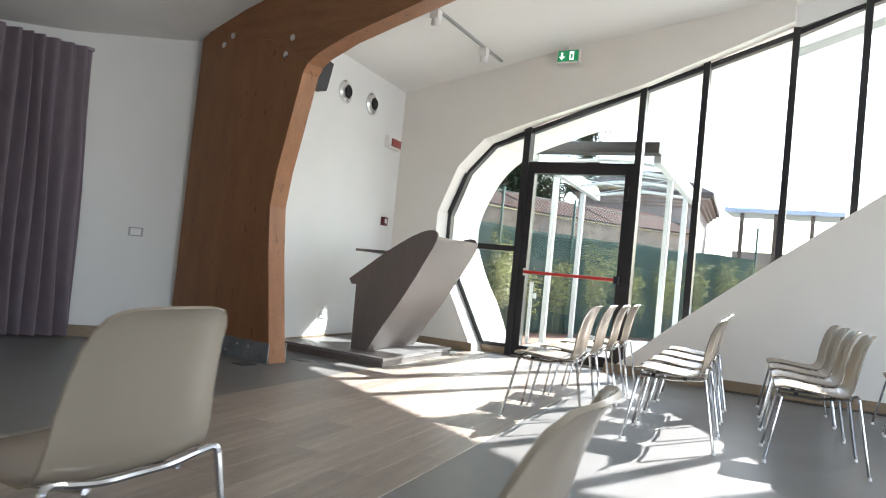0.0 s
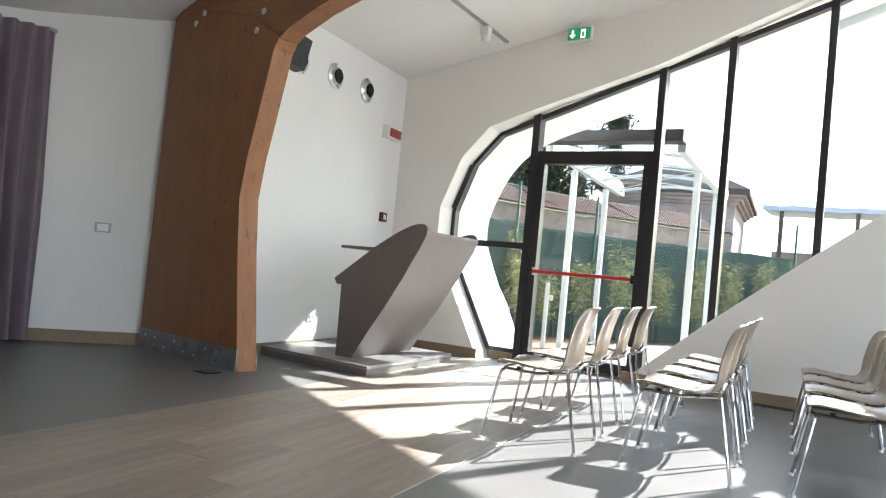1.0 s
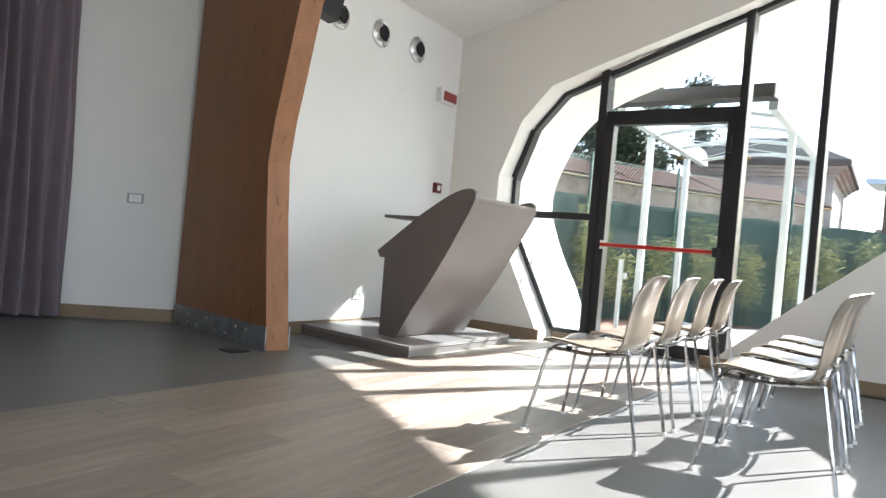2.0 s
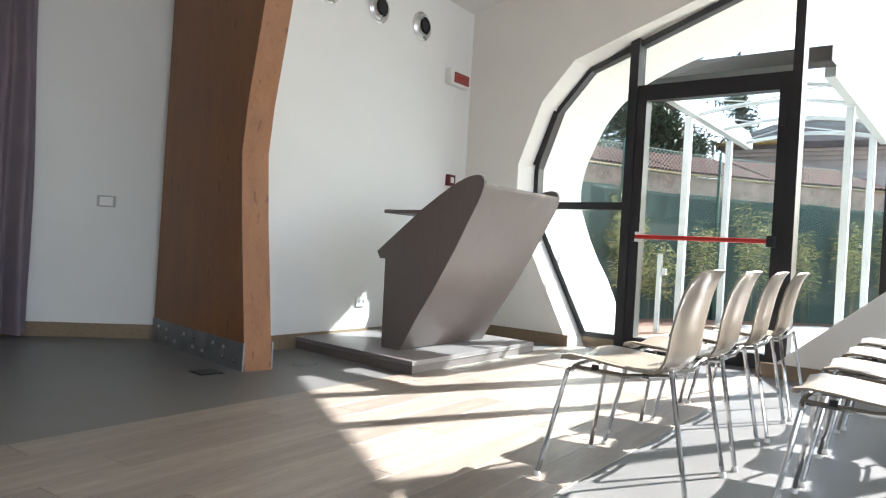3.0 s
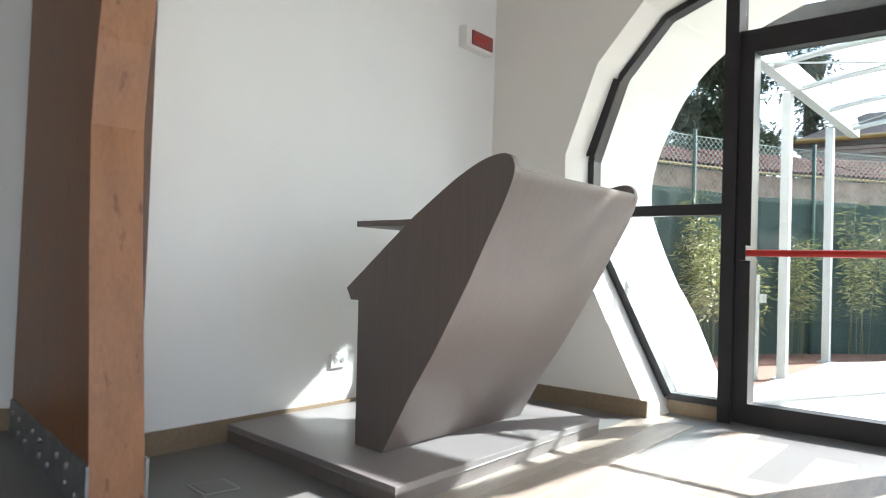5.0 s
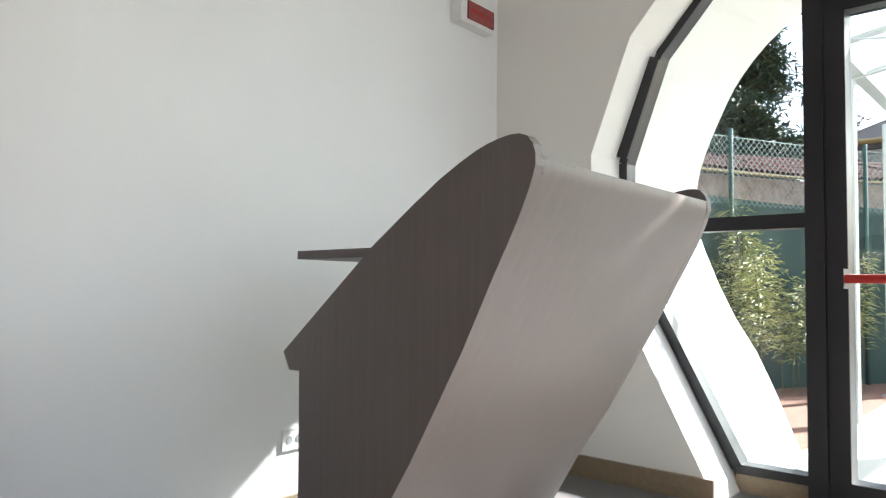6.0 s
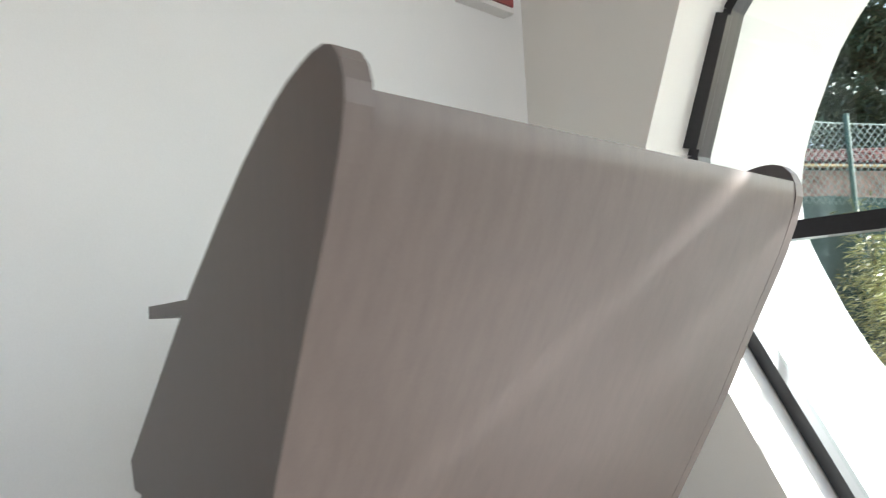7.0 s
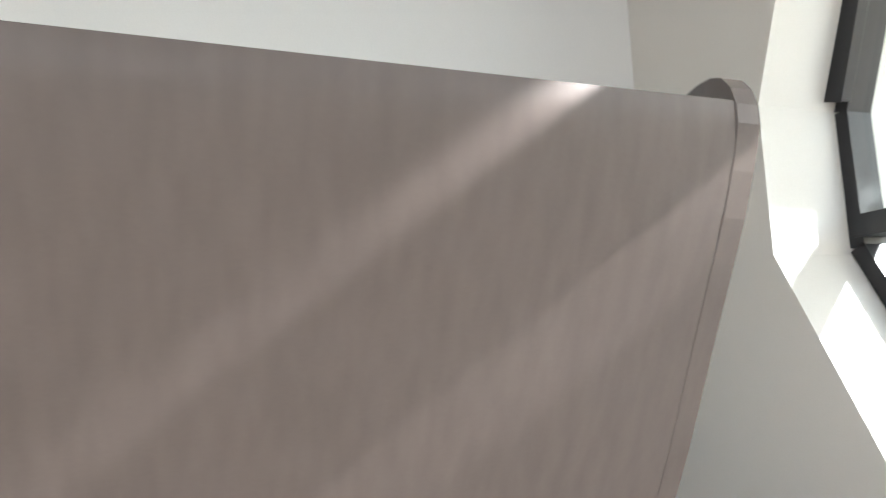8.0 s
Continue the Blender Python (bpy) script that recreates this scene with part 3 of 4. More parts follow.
def on_wall(y, z):
    """A place on the side wall, with x pointing out into the room."""
    return pose(WALL_X + (WALL_NEAR - WALL_X) * (WALL_Y - y) / (WALL_Y - 5.43), y, z, 0, 0, LEAN)


def air_outlet(y, z):
    ob = thing("air_outlet", on_wall(y, z) @ pose(0, 0, 0, 0, 90, 0), "round brushed-metal air nozzle with dark centre, on the white wall", "air outlet", "air nozzles")
    part("flange", lathe(bmesh.new(), [(0.135, 0.0), (0.135, 0.012), (0.125, 0.02), (0.105, 0.012), (0.09, 0.02), (0.08, 0.045), (0.068, 0.03)], 32), ALU, ob, smooth=True)
    part("nozzle", lathe(bmesh.new(), [(0.066, 0.031), (0.066, 0.055), (0.058, 0.06), (0.045, 0.052)], 24), DARK_HOLE, ob, "black nozzle opening")


for y, z in ((6.03, 2.885), (6.645, 2.90), (7.265, 2.915)):
    air_outlet(y, z)

alarm = thing("alarm_sounder", on_wall(7.85, 2.545), "white wall alarm box with a red illuminated-type face", "alarm")
part("housing", boxes((0.001, 0.07, -0.16, 0.16, -0.075, 0.075)), PLASTIC, alarm, bevel=0.015)
part("red_face", boxes((0.0705, 0.082, -0.10, 0.145, -0.05, 0.05)), RED_FACE, alarm, "red lens", bevel=0.006)
for i, (y0, y1) in enumerate(((-0.08, -0.02), (0.0, 0.05), (0.065, 0.085))):
    part("marking", boxes((0.0825, 0.0835, y0, y1, -0.012, 0.012)), RED, alarm)

call = thing("call_point", on_wall(7.85, 1.53), "small red fire call point with white centre", "call point")
part("housing", boxes((0.001, 0.045, -0.055, 0.055, -0.055, 0.055)), DARK_RED, call, bevel=0.006)
part("push_plate", boxes((0.0455, 0.049, -0.028, 0.028, -0.025, 0.03)), PLASTIC, call, "white push plate")

turn = math.degrees(math.atan2(5.17 - 4.36, -5.43 + 6.06))
plate = thing("light_switch", pose(-5.650, 4.888, 1.055, 0, 0, turn), "white rectangular switch plate on the white wall", "switch")
part("cover", boxes((-0.068, 0.068, -0.014, -0.002, -0.044, 0.044)), PALE_PLASTIC, plate, "pale grey surround", bevel=0.004)
for x in (-0.032, 0.0, 0.032):
    part("rocker", boxes((x - 0.0155, x + 0.0155, -0.019, -0.0145, -0.033, 0.033)), BRIGHT_PLASTIC, plate, bevel=0.002)

socket = thing("wall_socket", on_wall(6.63, 0.345), "white wall socket plate in the sunlit patch", "socket")
part("cover", boxes((0.001, 0.012, -0.06, 0.06, -0.042, 0.042)), PLASTIC, socket, bevel=0.003)
for y in (-0.026, 0.026):
    part("outlet", lathe(bmesh.new(), [(0.017, 0.0), (0.017, 0.002), (0.012, 0.002)], 16, pose(0.0125, y, 0, 0, 90, 0)), GREY_PLASTIC, socket)


def floor_box(x, y, mat, rim, label):
    ob = thing("floor_box", pose(x, y, 0, 0, 0, -6), label, "floor box")
    part("frame", boxes((-0.078, 0.078, -0.078, 0.078, 0.001, 0.005)), rim, ob)
    part("lid", boxes((-0.066, 0.066, -0.066, 0.066, 0.0055, 0.008)), mat, ob, bevel=0.001)


floor_box(-3.97, 4.74, BLACK, RUBBER, "square black floor outlet box lid")
floor_box(-3.89, 5.44, GREY_FLOOR, GREY_PLASTIC, "square grey floor outlet box lid")

exit_sign = thing("exit_sign", pose(-2.42, 8.03, 3.64, 0, 0, -4), "green lit exit sign hanging from the ceiling", "exit sign")
part("housing", boxes((-0.14, 0.14, -0.018, 0.03, -0.075, 0.075)), PLASTIC, exit_sign, bevel=0.006)
part("green_face", boxes((-0.128, 0.128, -0.024, -0.0185, -0.062, 0.066)), GREEN_GLOW, exit_sign, "glowing green panel")
bm = bmesh.new()
prism([(x, -0.026, z) for x, z in ((-0.075, -0.045), (-0.115, -0.005), (-0.088, -0.005), (-0.088, 0.045), (-0.062, 0.045), (-0.062, -0.005), (-0.035, -0.005))], (0, 0.0015, 0), bm)
bmesh.ops.triangulate(bm, faces=[f for f in bm.faces if len(f.verts) > 4], ngon_method="EAR_CLIP")
part("arrow", bm, SIGN_WHITE, exit_sign, "white downward arrow")
bm = boxes((0.02, 0.075, -0.0262, -0.0247, -0.05, 0.05))
part("doorway_symbol", bm, SIGN_WHITE, exit_sign, "white doorway symbol")
bm = boxes((0.035, 0.06, -0.0278, -0.0265, -0.03, 0.02))
part("symbol_bar", bm, GREEN_GLOW, exit_sign)
part("hanger", tube(bmesh.new(), [(0, 0, 0.075), (0, 0, between(ROOF, -2.42) - 3.64)], 0.012), PLASTIC, exit_sign)

track_z = between(ROOF, -3.24)
track = thing("light_track", pose(-3.24, 6.0, track_z), "white ceiling track with two spotlights", "track light")
part("rail", boxes((-0.016, 0.016, -1.7, 1.95, -0.022, 0.006)), GREY_PLASTIC, track)
for y in (0.2, 1.42):
    body = part("spot_adapter", boxes((-0.045, 0.045, y - 0.045, y + 0.045, -0.115, -0.0225)), PLASTIC, track, bevel=0.006)
    m = pose(0, y + 0.01, -0.115) @ pose(0, 0, 0, 196, 8, 0)
    part("lamp_head", lathe(bmesh.new(), [(0.02, -0.03), (0.045, -0.01), (0.05, 0.03), (0.05, 0.06), (0.042, 0.06), (0.03, 0.045)], 20, m), PLASTIC, body, smooth=True)

speaker = thing("loudspeaker", pose(-3.97, 5.27, 2.70, -12, 0, -9), "black loudspeaker fixed behind the timber beam", "loudspeaker")
part("cabinet", boxes((-0.06, 0.075, -0.02, 0.15, -0.12, 0.16)), BLACK, speaker, bevel=0.02)
part("grille", boxes((-0.045, 0.06, 0.151, 0.16, -0.105, 0.145)), RUBBER, speaker)

# ---- curtain ----
bm = bmesh.new()
rows = []
STEPS = 220
for j in range(9):
    z = 0.02 + (2.74 * j / 8)
    row = []
    for i in range(STEPS + 1):
        s = i / STEPS
        x, y = -6.38 + 0.37 * s ** 1.6, 2.6 + (1.85 + 0.01 * (1 - j / 8)) * s
        wave = math.sin(s * 2 * math.pi * 16 + 0.8 * math.sin(s * 17)) * (0.066 - 0.022 * j / 8) * (1 + 0.25 * math.sin(s * 9 + j * 0.3))
        row.append(bm.verts.new((x + wave + 0.05 + 0.11 * (1 - j / 8) * s * s, y + 0.01 * math.sin(j * 0.9 + s * 30), z)))
    rows.append(row)
for a, b in zip(rows, rows[1:]):
    for k in range(STEPS):
        bm.faces.new((a[k], a[k + 1], b[k + 1], b[k]))
bmesh.ops.solidify(bm, geom=bm.faces[:], thickness=0.004)
curtain = thing("curtain", pose(0, 0, 0), "mauve-grey pleated curtain hanging to the floor", "curtain")
part("cloth", bm, CURTAIN, curtain, smooth=True)
part("heading_tape", boxes((-6.04, -5.96, 4.36, 4.45, 2.735, 2.765)), CURTAIN, curtain)

# ---- outside ----
PAVING = material("pale_paving", (0.50, 0.48, 0.44), 0.8, vary=0.08, scale=2, fine=60, bump=0.05)
EARTH = material("red_gravel", (0.24, 0.115, 0.075), 0.95, vary=0.3, scale=14, fine=55, bump=0.5, tint=(0.10, 0.06, 0.045))
GROUND = material("dry_ground", (0.20, 0.18, 0.12), 0.95, vary=0.25, scale=0.6, fine=9, bump=0.2)
CLOTH_GREEN = material("green_shade_cloth", (0.060, 0.108, 0.100), 0.8, vary=0.12, scale=1.2, fine=90, bump=0.05)
WIRE = material("green_wire", (0.22, 0.29, 0.26), 0.5, vary=0.1, bump=0)
POST_GREEN = material("green_painted_post", (0.025, 0.065, 0.05), 0.8, vary=0.1, bump=0.01)
RENDERED = material("pink_render", (0.42, 0.29, 0.245), 0.95, vary=0.3, scale=3.5, fine=14, bump=0.3, tint=(0.20, 0.12, 0.10), specular=0.2)
TILE = material("red_roof_tile", (0.125, 0.046, 0.037), 0.95, vary=0.2, specular=0.1, scale=5, fine=40, bump=0.1, random_amount=0.3, island=True)
OLD_WALL = material("grey_old_render", (0.33, 0.29, 0.275), 0.9, vary=0.25, scale=1.5, fine=14, bump=0.15)
SLATE = material("grey_roof", (0.10, 0.085, 0.08), 0.95, specular=0.15, vary=0.2, scale=3, fine=30, bump=0.1)
OCHRE = material("ochre_paint", (0.26, 0.16, 0.04), 0.7, vary=0.15, bump=0.05)
PAINT = material("white_painted_steel", (0.40, 0.42, 0.42), 0.35, vary=0.03, bump=0.01)
DARK_STEEL = material("dark_grey_steel", (0.028, 0.029, 0.031), 0.6, specular=0.3, vary=0.1, bump=0.02)
BLUE = material("blue_tarpaulin", (0.50, 0.58, 0.67), 0.6, vary=0.1, scale=2, bump=0.05)
LEAF = material("bamboo_leaf", (0.33, 0.345, 0.15), 0.55, vary=0.2, scale=3, fine=20, bump=0, random_amount=0.45, island=True)
CANE = material("bamboo_cane", (0.12, 0.11, 0.045), 0.5, vary=0.1, bump=0.02)
NEEDLE = material("dark_needles", (0.045, 0.068, 0.036), 0.7, vary=0.2, scale=2, bump=0, random_amount=0.5, island=True)
BARK = material("bark", (0.10, 0.075, 0.055), 0.9, vary=0.2, scale=10, bump=0.3)
CLEAR = glass_material("canopy_glass", (0.90, 0.95, 0.95))

tagged(part("ground", boxes((-500, 500, -500, 600, -0.6, -0.06)), GROUND), "open dry ground reaching to the horizon", "ground", kind="structure")
bm = prism([(-3.42, OUT_Y - 0.55, -0.3), (6.0, OUT_Y - 0.55, -0.3), (6.0, 15.2, -0.3), (-2.6, 14.7, -0.3), (-3.5, 12.9, -0.3)], (0, 0, 0.27))
tagged(part("pavement", bm, PAVING), "pale sunlit paving outside the glass door", "paving", kind="structure")
bm = boxes((-14, 14, 9.31, 24, -0.3, -0.045))
tagged(part("planting_bed", bm, EARTH), "planting bed of reddish gravel and bark beside the paving", "gravel", kind="stuff")

FENCE = [Vector(p) for p in ((-6.2, 8.2), (-5.35, 10.3), (-4.85, 12.0), (-4.15, 13.6), (-3.1, 15.2), (-1.3, 17.2), (2.0, 19.8), (8.0, 23.5))]


def along(line, d):
    """The place d metres along a bent line, and the way it runs there."""
    for a, b in zip(line, line[1:]):
        if d <= (b - a).length:
            return a + (b - a).normalized() * d, (b - a).normalized()
        d -= (b - a).length
    return line[-1], (line[-1] - line[-2]).normalized()


LONG = 11.2
fence = thing("fence", pose(0, 0, 0), "wire mesh fence backed with green shade cloth", "fence")
bm = bmesh.new()
low, high = [], []
for i in range(int(LONG / 0.25) + 1):
    p, way = along(FENCE, i * 0.25)
    bulge = 0.015 * math.sin(i * 1.3) + 0.02 * math.sin(i * 0.37)
    low.append(bm.verts.new((p.x - way.y * bulge, p.y + way.x * bulge, -0.05)))
    high.append(bm.verts.new((p.x - way.y * bulge, p.y + way.x * bulge, 1.93 - 0.03 * abs(math.sin(i * 0.25 * math.pi / 2)))))
for i in range(len(low) - 1):
    bm.faces.new((low[i], low[i + 1], high[i + 1], high[i]))
bmesh.ops.solidify(bm, geom=bm.faces[:], thickness=0.006)
part("shade_cloth", bm, CLOTH_GREEN, fence, "dark green shade cloth")
bm = bmesh.new()
STEP = 0.075
for k in range(int(9.5 / STEP)):
    for s in (-1, 1):
        d0 = k * STEP
        d1 = d0 + s * 0.7
        if d1 < 0:
            continue
        (p, w), (q, _) = along(FENCE, d0), along(FENCE, d1)
        tube(bm, [(p.x + w.y * 0.02, p.y - w.x * 0.02, 1.85), (q.x + w.y * 0.02, q.y - w.x * 0.02, 2.55)], 0.0036, 3, caps=False)
tagged(part("wire_mesh", bm, WIRE, fence, "diamond wire mesh"), kind="stuff")
for d in (1.0, 3.2, 4.15, 6.1, 8.6, 11.0):
    p, w = along(FENCE, d)
    part("fence_post", tube(bmesh.new(), [(p.x + w.y * 0.05, p.y - w.x * 0.05, -0.05), (p.x + w.y * 0.05, p.y - w.x * 0.05, 2.62)], 0.024), POST_GREEN, fence, smooth=True)
bm = bmesh.new()
tube(bm, [(*(along(FENCE, 0.5 * i)[0] - Vector((0, 0.02))), 2.55) for i in range(21)], 0.006, 5)
part("top_wire", bm, WIRE, fence)

# low building behind the fence: rough wall with a tiled lean-to roof
outer_line = []
for i in range(23):
    p, w = along(FENCE, 0.45 * i)
    outer_line.append((p, Vector((-w.y, w.x))))
wall = thing("garden_wall", pose(0, 0, 0), "rough pinkish rendered wall with a red tiled coping behind the fence", "wall")
bm = bmesh.new()
for (p, s), (q, t) in zip(outer_line, outer_line[1:]):
    a, b, c, d = p + s * 0.7, q + t * 0.7, q + t * 1.1, p + s * 1.1
    prism([(v.x, v.y, -0.05) for v in (a, b, c, d)], (0, 0, 2.35), bm)
part("masonry", bm, RENDERED, wall)
bm = bmesh.new()
for i in range(111):
    p, w = along(FENCE, 0.09 * i)
    s = Vector((-w.y, w.x))
    for k in range(6):
        a, b = p + s * (0.55 + 0.26 * k), p + s * (0.55 + 0.26 * (k + 1) + 0.05)
        tube(bm, [(a.x, a.y, 2.33 + 0.085 * k), (b.x, b.y, 2.33 + 0.085 * (k + 1))], 0.05, 5, caps=False)
tagged(part("roof_tiles", bm, TILE, wall, "curved red clay tiles"), kind="stuff")

line = [(*(p + t * 0.50), 2.30) for p, t in outer_line]
part("gutter", tube(bmesh.new(), line, 0.018, 6), OCHRE, wall, "ochre-yellow gutter under the tiles")

house = thing("house", pose(-4.2, 22.3, 0, 0, 0, 4), "old grey rendered house with a low hipped roof", "house")
part("wall", boxes((-1.6, 1.6, -2.0, 2.4, -0.3, 3.35)), OLD_WALL, house)
for z0, z1, out in ((3.351, 3.44, 0.08), (3.441, 3.53, 0.16), (3.531, 3.60, 0.26)):
    part("cornice", boxes((-1.6 - out, 1.6 + out, -2.0 - out, 2.4 + out, z0, z1)), OLD_WALL, house, bevel=0.012)
bm = bmesh.new()
eave = [bm.verts.new(p) for p in ((-1.95, -2.35, 3.74), (1.95, -2.35, 3.74), (1.95, 2.7, 3.74), (-1.95, 2.7, 3.74))]
top = [bm.verts.new(p) for p in ((-0.7, -1.3, 4.42), (0.65, -1.3, 4.42))]
under = [bm.verts.new((v.co.x, v.co.y, 3.601)) for v in eave]
for f in ((eave[0], eave[1], top[1], top[0]), (eave[1], eave[2], top[1]), (eave[2], eave[3], top[0], top[1]), (eave[3], eave[0], top[0]), under):
    bm.faces.new(f)
for i in range(4):
    bm.faces.new((eave[i], eave[(i + 1) % 4], under[(i + 1) % 4], under[i]))
roof = part("roof", bm, SLATE, house)
part("gutter", tube(bmesh.new(), [(-2.0, -2.42, 3.72), (-0.2, -2.42, 3.74)], 0.05, 8), OCHRE, house, "ochre-yellow eaves board")
for x in (-0.9, 0.0, 0.9):
    window = part("window", boxes((x - 0.28, x + 0.28, -2.04, -2.005, 1.7, 2.9)), DARK_STEEL, house)
    part("sill", boxes((x - 0.34, x + 0.34, -2.12, -2.01, 1.63, 1.695)), PAVING, window)

shelter = thing("market_shelter", pose(0.2, 25.0, 0), "distant open shelter with blue tarpaulin roof on posts", "shelter")
bm = bmesh.new()
prev = None
for i in range(13):
    x = -2.5 + 0.29 * i
    sag = 0.03 * abs(math.sin(i * math.pi / 3))
    cur = [bm.verts.new((x, y, z - sag)) for y, z in ((0, 3.82), (0, 3.97), (3, 4.12), (3, 3.94))]
    if prev:
        for k in range(4):
            bm.faces.new((prev[k], prev[(k + 1) % 4], cur[(k + 1) % 4], cur[k]))
    else:
        bm.faces.new(cur)
    prev = cur
bm.faces.new(prev)
part("tarpaulin", bm, BLUE, shelter, "sagging blue tarpaulin")
for x in (-1.95, -0.95, 0.1, 0.9):
    part("post", boxes((x - 0.06, x + 0.06, 0.02, 0.14, -0.3, 3.8)), BARK, shelter, "brown timber post")
part("back_wall", boxes((-2.4, 3.0, 2.6, 2.8, -0.3, 2.7)), OLD_WALL, shelter)

# glazed canopy in front of the door
canopy = thing("entrance_canopy", pose(0, 0, 0), "white steel canopy with glass roof over the path", "canopy")
part("header", boxes((-3.41, -1.57, 9.55, 9.80, 2.79, 2.935)), DARK_STEEL, canopy, "dark grey header beam", bevel=0.006)
for x, turn in ((-3.42, -0.012), (-1.58, -0.03)):
    loop = [(x, 9.81, 2.70), (x, 13.35, 2.58), (x, 13.35, 2.72), (x, 13.15, 2.80), (x, 9.81, 2.92)]
    bm = prism(loop, (0.10 if x < -2 else -0.10, 0, 0))
    bmesh.ops.triangulate(bm, faces=[f for f in bm.faces if len(f.verts) > 4], ngon_method="EAR_CLIP")
    part("gutter_beam", bm, PAINT, canopy)
for x, y in ((-3.45, 11.1), (-3.56, 13.05), (-1.66, 11.1), (-1.72, 13.05)):
    post = part("post", boxes((x - 0.04, x + 0.04, y - 0.04, y + 0.04, -0.035, 2.66)), PAINT, canopy, bevel=0.006)
    part("foot_plate", boxes((x - 0.08, x + 0.08, y - 0.08, y + 0.08, -0.045, -0.0352)), PAINT, post)
for y in (10.3, 11.1, 12.05, 13.05):
    bm = bmesh.new()
    tube(bm, [(-3.35 + 1.75 * k / 8, y, 2.74 - 0.032 * (y - 9.5) + 0.10 * math.sin(math.pi * k / 8)) for k in range(9)], 0.026, 8)
    part("rib", bm, PAINT, canopy, smooth=True)
for y0, y1 in ((9.81, 11.08), (11.12, 13.3)):
    bm = bmesh.new()
    prev = None
    for k in range(9):
        x = -3.40 + 1.80 * k / 8
        cur = [bm.verts.new((x, y, 2.80 - 0.032 * (y - 9.5) + 0.10 * math.sin(math.pi * k / 8))) for y in (y0, y1)]
        if prev:
            bm.faces.new((prev[0], prev[1], cur[1], cur[0]))
        prev = cur
    bmesh.ops.solidify(bm, geom=bm.faces[:], thickness=0.008)
    part("roof_pane", bm, CLEAR, canopy, "clear roof pane", smooth=True)
for a, b in (((-3.4, 10.05), (-1.6, 11.0)), ((-1.6, 10.05), (-3.4, 11.0)), ((-3.4, 11.2), (-1.6, 13.0)), ((-1.6, 11.2), (-3.4, 13.0))):
    part("brace", tube(bmesh.new(), [(*a, 2.70), (*b, 2.64)], 0.008, 6), PAINT, canopy)
marker = thing("marker_post", pose(-3.62, 10.85, -0.045), "short white square post beside the canopy", "post")
part("shaft", boxes((-0.025, 0.025, -0.025, 0.025, 0.0, 0.98)), PAINT, marker, bevel=0.005)
part("lamp_box", boxes((0.041, 0.085, -0.03, 0.03, 0.72, 0.80)), PAINT, marker, bevel=0.01)


def blade(bm, p, way, long, wide):
    """A narrow folded leaf."""
    side = way.cross(Vector((0.3, 0.2, 1))).normalized() * wide
    drop = Vector((0, 0, -long * 0.25))
    v = [bm.verts.new(q) for q in (p, p + way * long * 0.4 + side, p + way * long + drop, p + way * long * 0.4 - side)]
    bm.faces.new((v[0], v[1], v[2])), bm.faces.new((v[0], v[2], v[3]))


def bamboo(x, y, tall, leaves, seed):
    r = random.Random(seed)
    ob = thing("bamboo", pose(x, y, -0.05), "slender bamboo shrub with yellow-green leaves by the fence", "shrub", "bamboo along the fence")
    canes, crown = bmesh.new(), bmesh.new()
    for c in range(7):
        a, lean = r.uniform(0, 6.28), r.uniform(0.05, 0.32)
        h = tall * r.uniform(0.65, 1.05)
        foot = Vector((r.uniform(-0.14, 0.14), r.uniform(-0.14, 0.14), 0))
        line = [foot + Vector((math.cos(a) * lean * s * s, math.sin(a) * lean * s * s, h * s)) for s in (0, 0.3, 0.55, 0.8, 1.0)]
        tube(canes, line, 0.004, 5)
        for _ in range(leaves // 4):
            s = r.uniform(0.22, 1.0) ** 0.8
            i = min(3, int(s * 4))
            p = line[i].lerp(line[i + 1], s * 4 - i) if s < 1 else line[-1]
            twig = Vector((r.gauss(0, 1), r.gauss(0, 1), r.uniform(-0.1, 0.7))).normalized()
            p = p + twig * r.uniform(0.02, 0.17)
            blade(crown, p, (twig + Vector((r.uniform(-0.5, 0.5), r.uniform(-0.5, 0.5), r.uniform(-0.5, 0.2)))).normalized(), r.uniform(0.05, 0.11), r.uniform(0.005, 0.009))
    part("canes", canes, CANE, ob)
    part("leaves", crown, LEAF, ob)


for i, (x, y, tall, leaves) in enumerate(((-5.0, 10.9, 1.5, 500), (-4.5, 11.9, 1.8, 1300), (-4.3, 12.6, 1.3, 700), (-3.95, 13.3, 1.5, 500), (-3.45, 14.1, 1.95, 700),
                                          (-2.9, 14.9, 1.6, 600), (-2.35, 15.5, 1.8, 700), (-1.75, 16.2, 1.7, 700), (-1.2, 16.7, 1.9, 700), (-0.6, 17.2, 1.8, 700),
                                          (0.0, 17.7, 2.1, 800), (0.7, 18.2, 2.2, 800), (1.5, 18.8, 2.0, 700))):
    bamboo(x, y, tall, leaves, 10 + i)


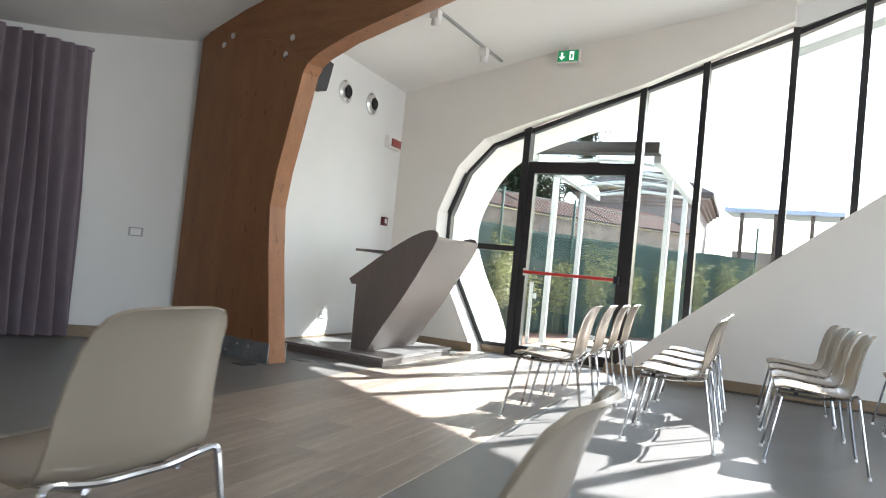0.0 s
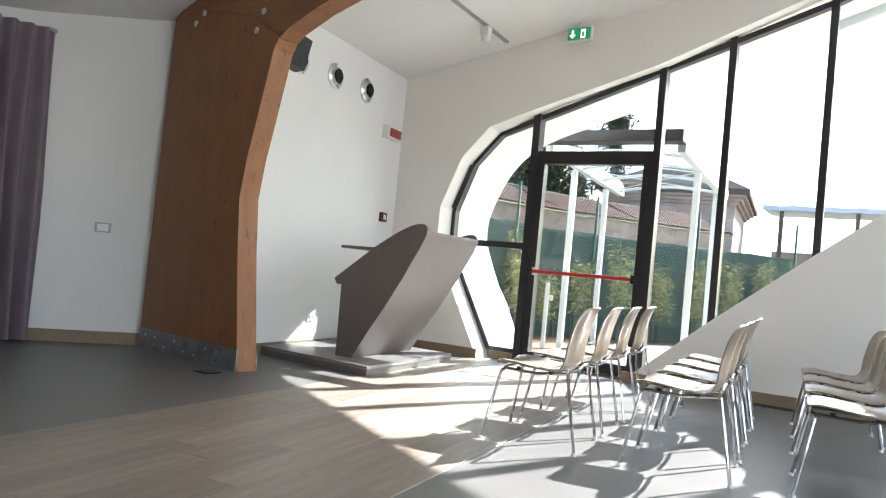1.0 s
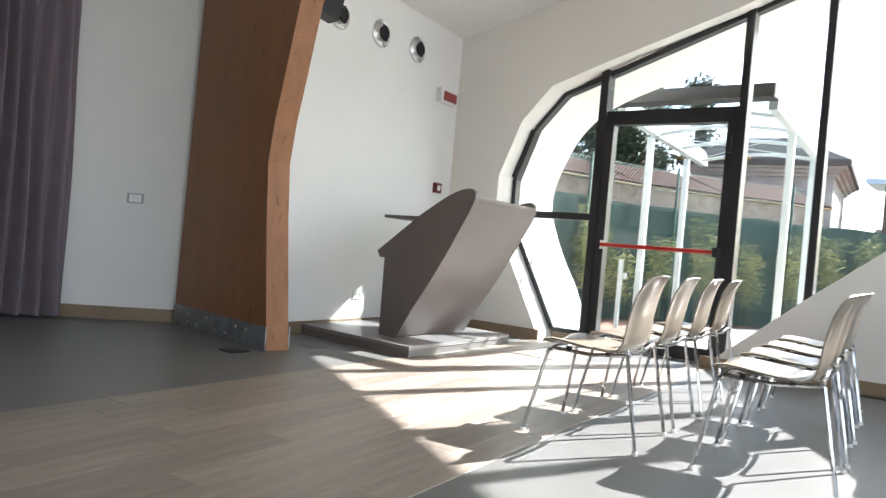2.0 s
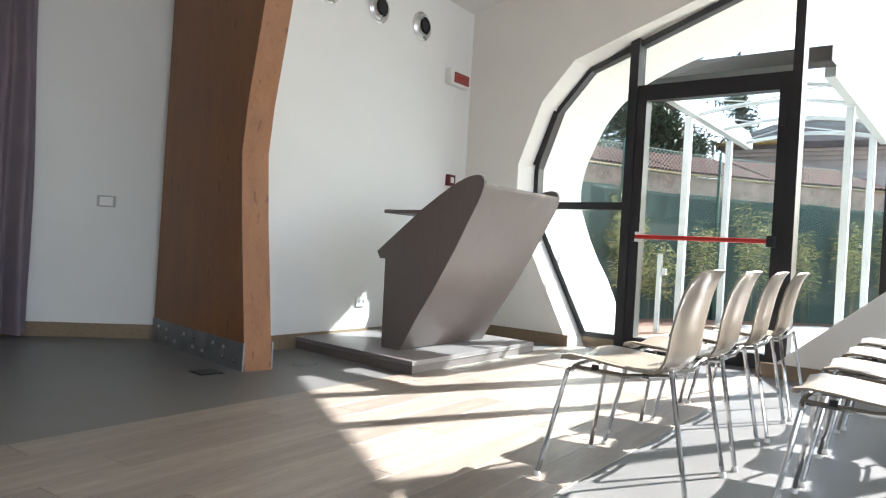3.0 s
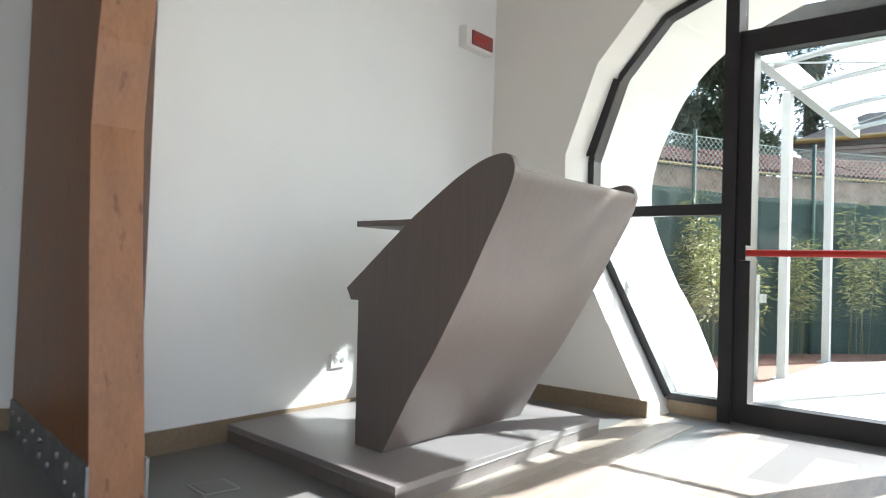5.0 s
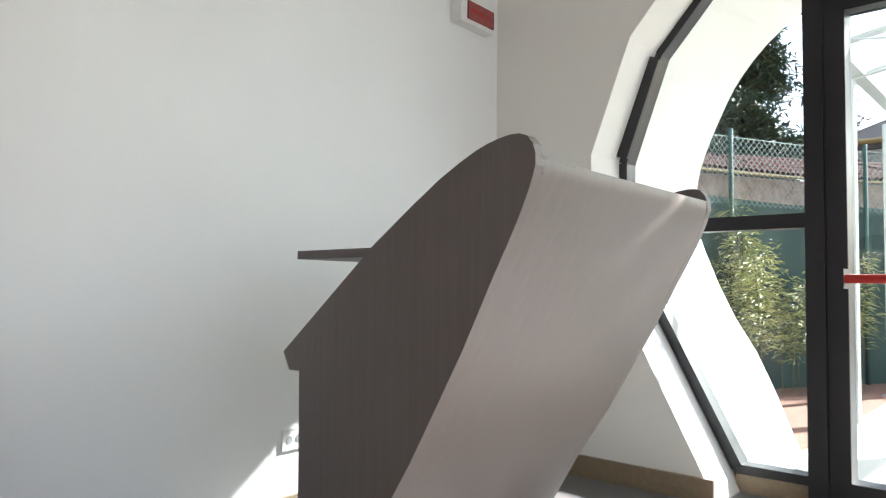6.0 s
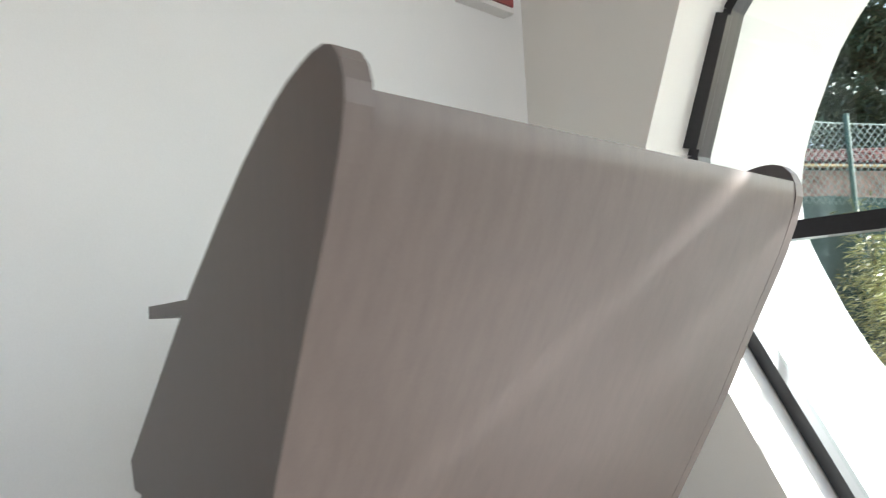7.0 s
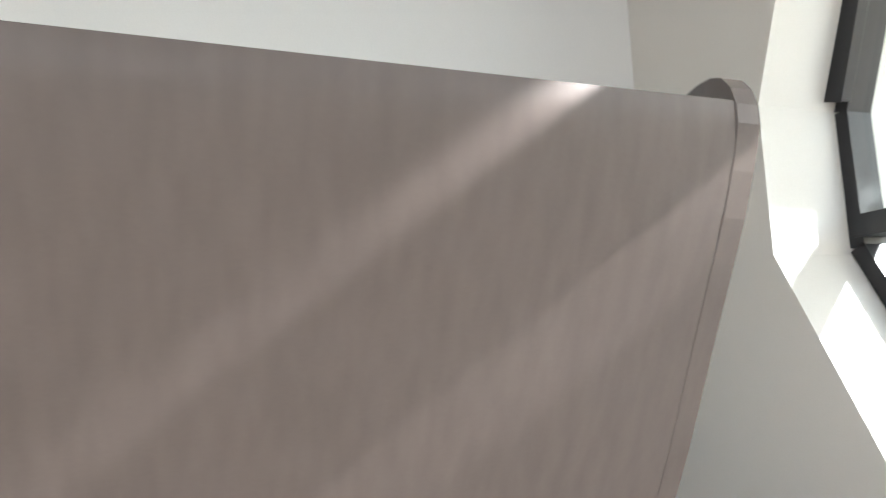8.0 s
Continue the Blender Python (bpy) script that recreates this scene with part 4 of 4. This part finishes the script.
def conifer(x, y, tall, spread, base, count, seed, label):
    r = random.Random(seed)
    ob = thing("tree", pose(x, y, -0.3), label, "tree")
    bm = bmesh.new()
    tube(bm, [(0, 0, 0), (0.1, 0, tall * 0.4), (0.05, 0.1, tall * 0.9)], 0.16, 8)
    limbs = []
    for _ in range(26):
        a, h = r.uniform(0, 6.28), r.uniform(base, tall * 0.92)
        reach = spread * (1.0 - ((h - base) / (tall - base)) ** 1.6) * r.uniform(0.55, 1.05) + 0.2
        tip = Vector((math.cos(a) * reach, math.sin(a) * reach, h + reach * r.uniform(0.0, 0.35)))
        limbs.append((Vector((0.05, 0.05, h)), tip))
        tube(bm, [(0.05, 0.05, h), tip], 0.03, 5)
    part("trunk", bm, BARK, ob)
    bm = bmesh.new()
    for _ in range(int(count * 2.0)):
        a, b = r.choice(limbs)
        p = a.lerp(b, r.uniform(0.25, 1.08)) + Vector((r.gauss(0, 0.2), r.gauss(0, 0.2), r.gauss(0, 0.18)))
        blade(bm, p, Vector((r.gauss(0, 1), r.gauss(0, 1), r.gauss(0.3, 0.8))).normalized(), r.uniform(0.12, 0.26), r.uniform(0.018, 0.04))
    part("crown", bm, NEEDLE, ob)


conifer(-7.45, 20.0, 6.9, 1.5, 2.0, 11000, 3, "dense dark evergreen tree behind the wall")
conifer(-6.7, 23.5, 7.4, 0.35, 2.4, 2000, 5, "narrow dark conifer behind the wall")
conifer(-10.3, 19.0, 6.6, 2.4, 1.6, 14000, 8, "broad dark evergreen tree behind the wall")
conifer(-9.0, 16.4, 5.2, 1.9, 1.2, 16000, 11, "low broad evergreen behind the tiled wall")
conifer(-6.9, 17.2, 4.7, 1.5, 1.2, 14000, 12, "low broad evergreen behind the tiled wall")

# ---- timber aisle in the floor: separate planks ----
aisle = thing("aisle", pose(0, 0, 0), "strip of oak-look planks leading to the glass door", "plank floor", kind="structure")
r = random.Random(4)
WIDE, PIECE = 0.18, 1.25
plank_meshes = []
for variant in range(3):
    bm = boxes((0.0005, WIDE - 0.0005, 0.0005, PIECE - 0.0005, -0.012, 0.0045))
    bmesh.ops.bevel(bm, geom=[e for e in bm.edges if abs(e.verts[0].co.z - 0.0045) < 1e-5 and abs(e.verts[1].co.z - 0.0045) < 1e-5], offset=0.0006, segments=1, affect="EDGES")
    data = bpy.data.meshes.new("plank")
    bm.to_mesh(data)
    bm.free()
    data.materials.append(PLANK)
    plank_meshes.append(data)
turn = math.degrees(math.atan(0.07))
for c in range(10):
    start = r.uniform(0, PIECE)
    for k in range(10):
        y = SOUTH + start + k * PIECE - 0.3
        if y < SOUTH or y + PIECE > WALL_Y + 0.33:
            continue
        ob = new("plank", plank_meshes[(c + k) % 3])
        ob.parent = aisle
        ob.matrix_local = pose(-2.85 - 0.07 * y + c * WIDE * 1.0024, y, 0, 0, 0, turn)
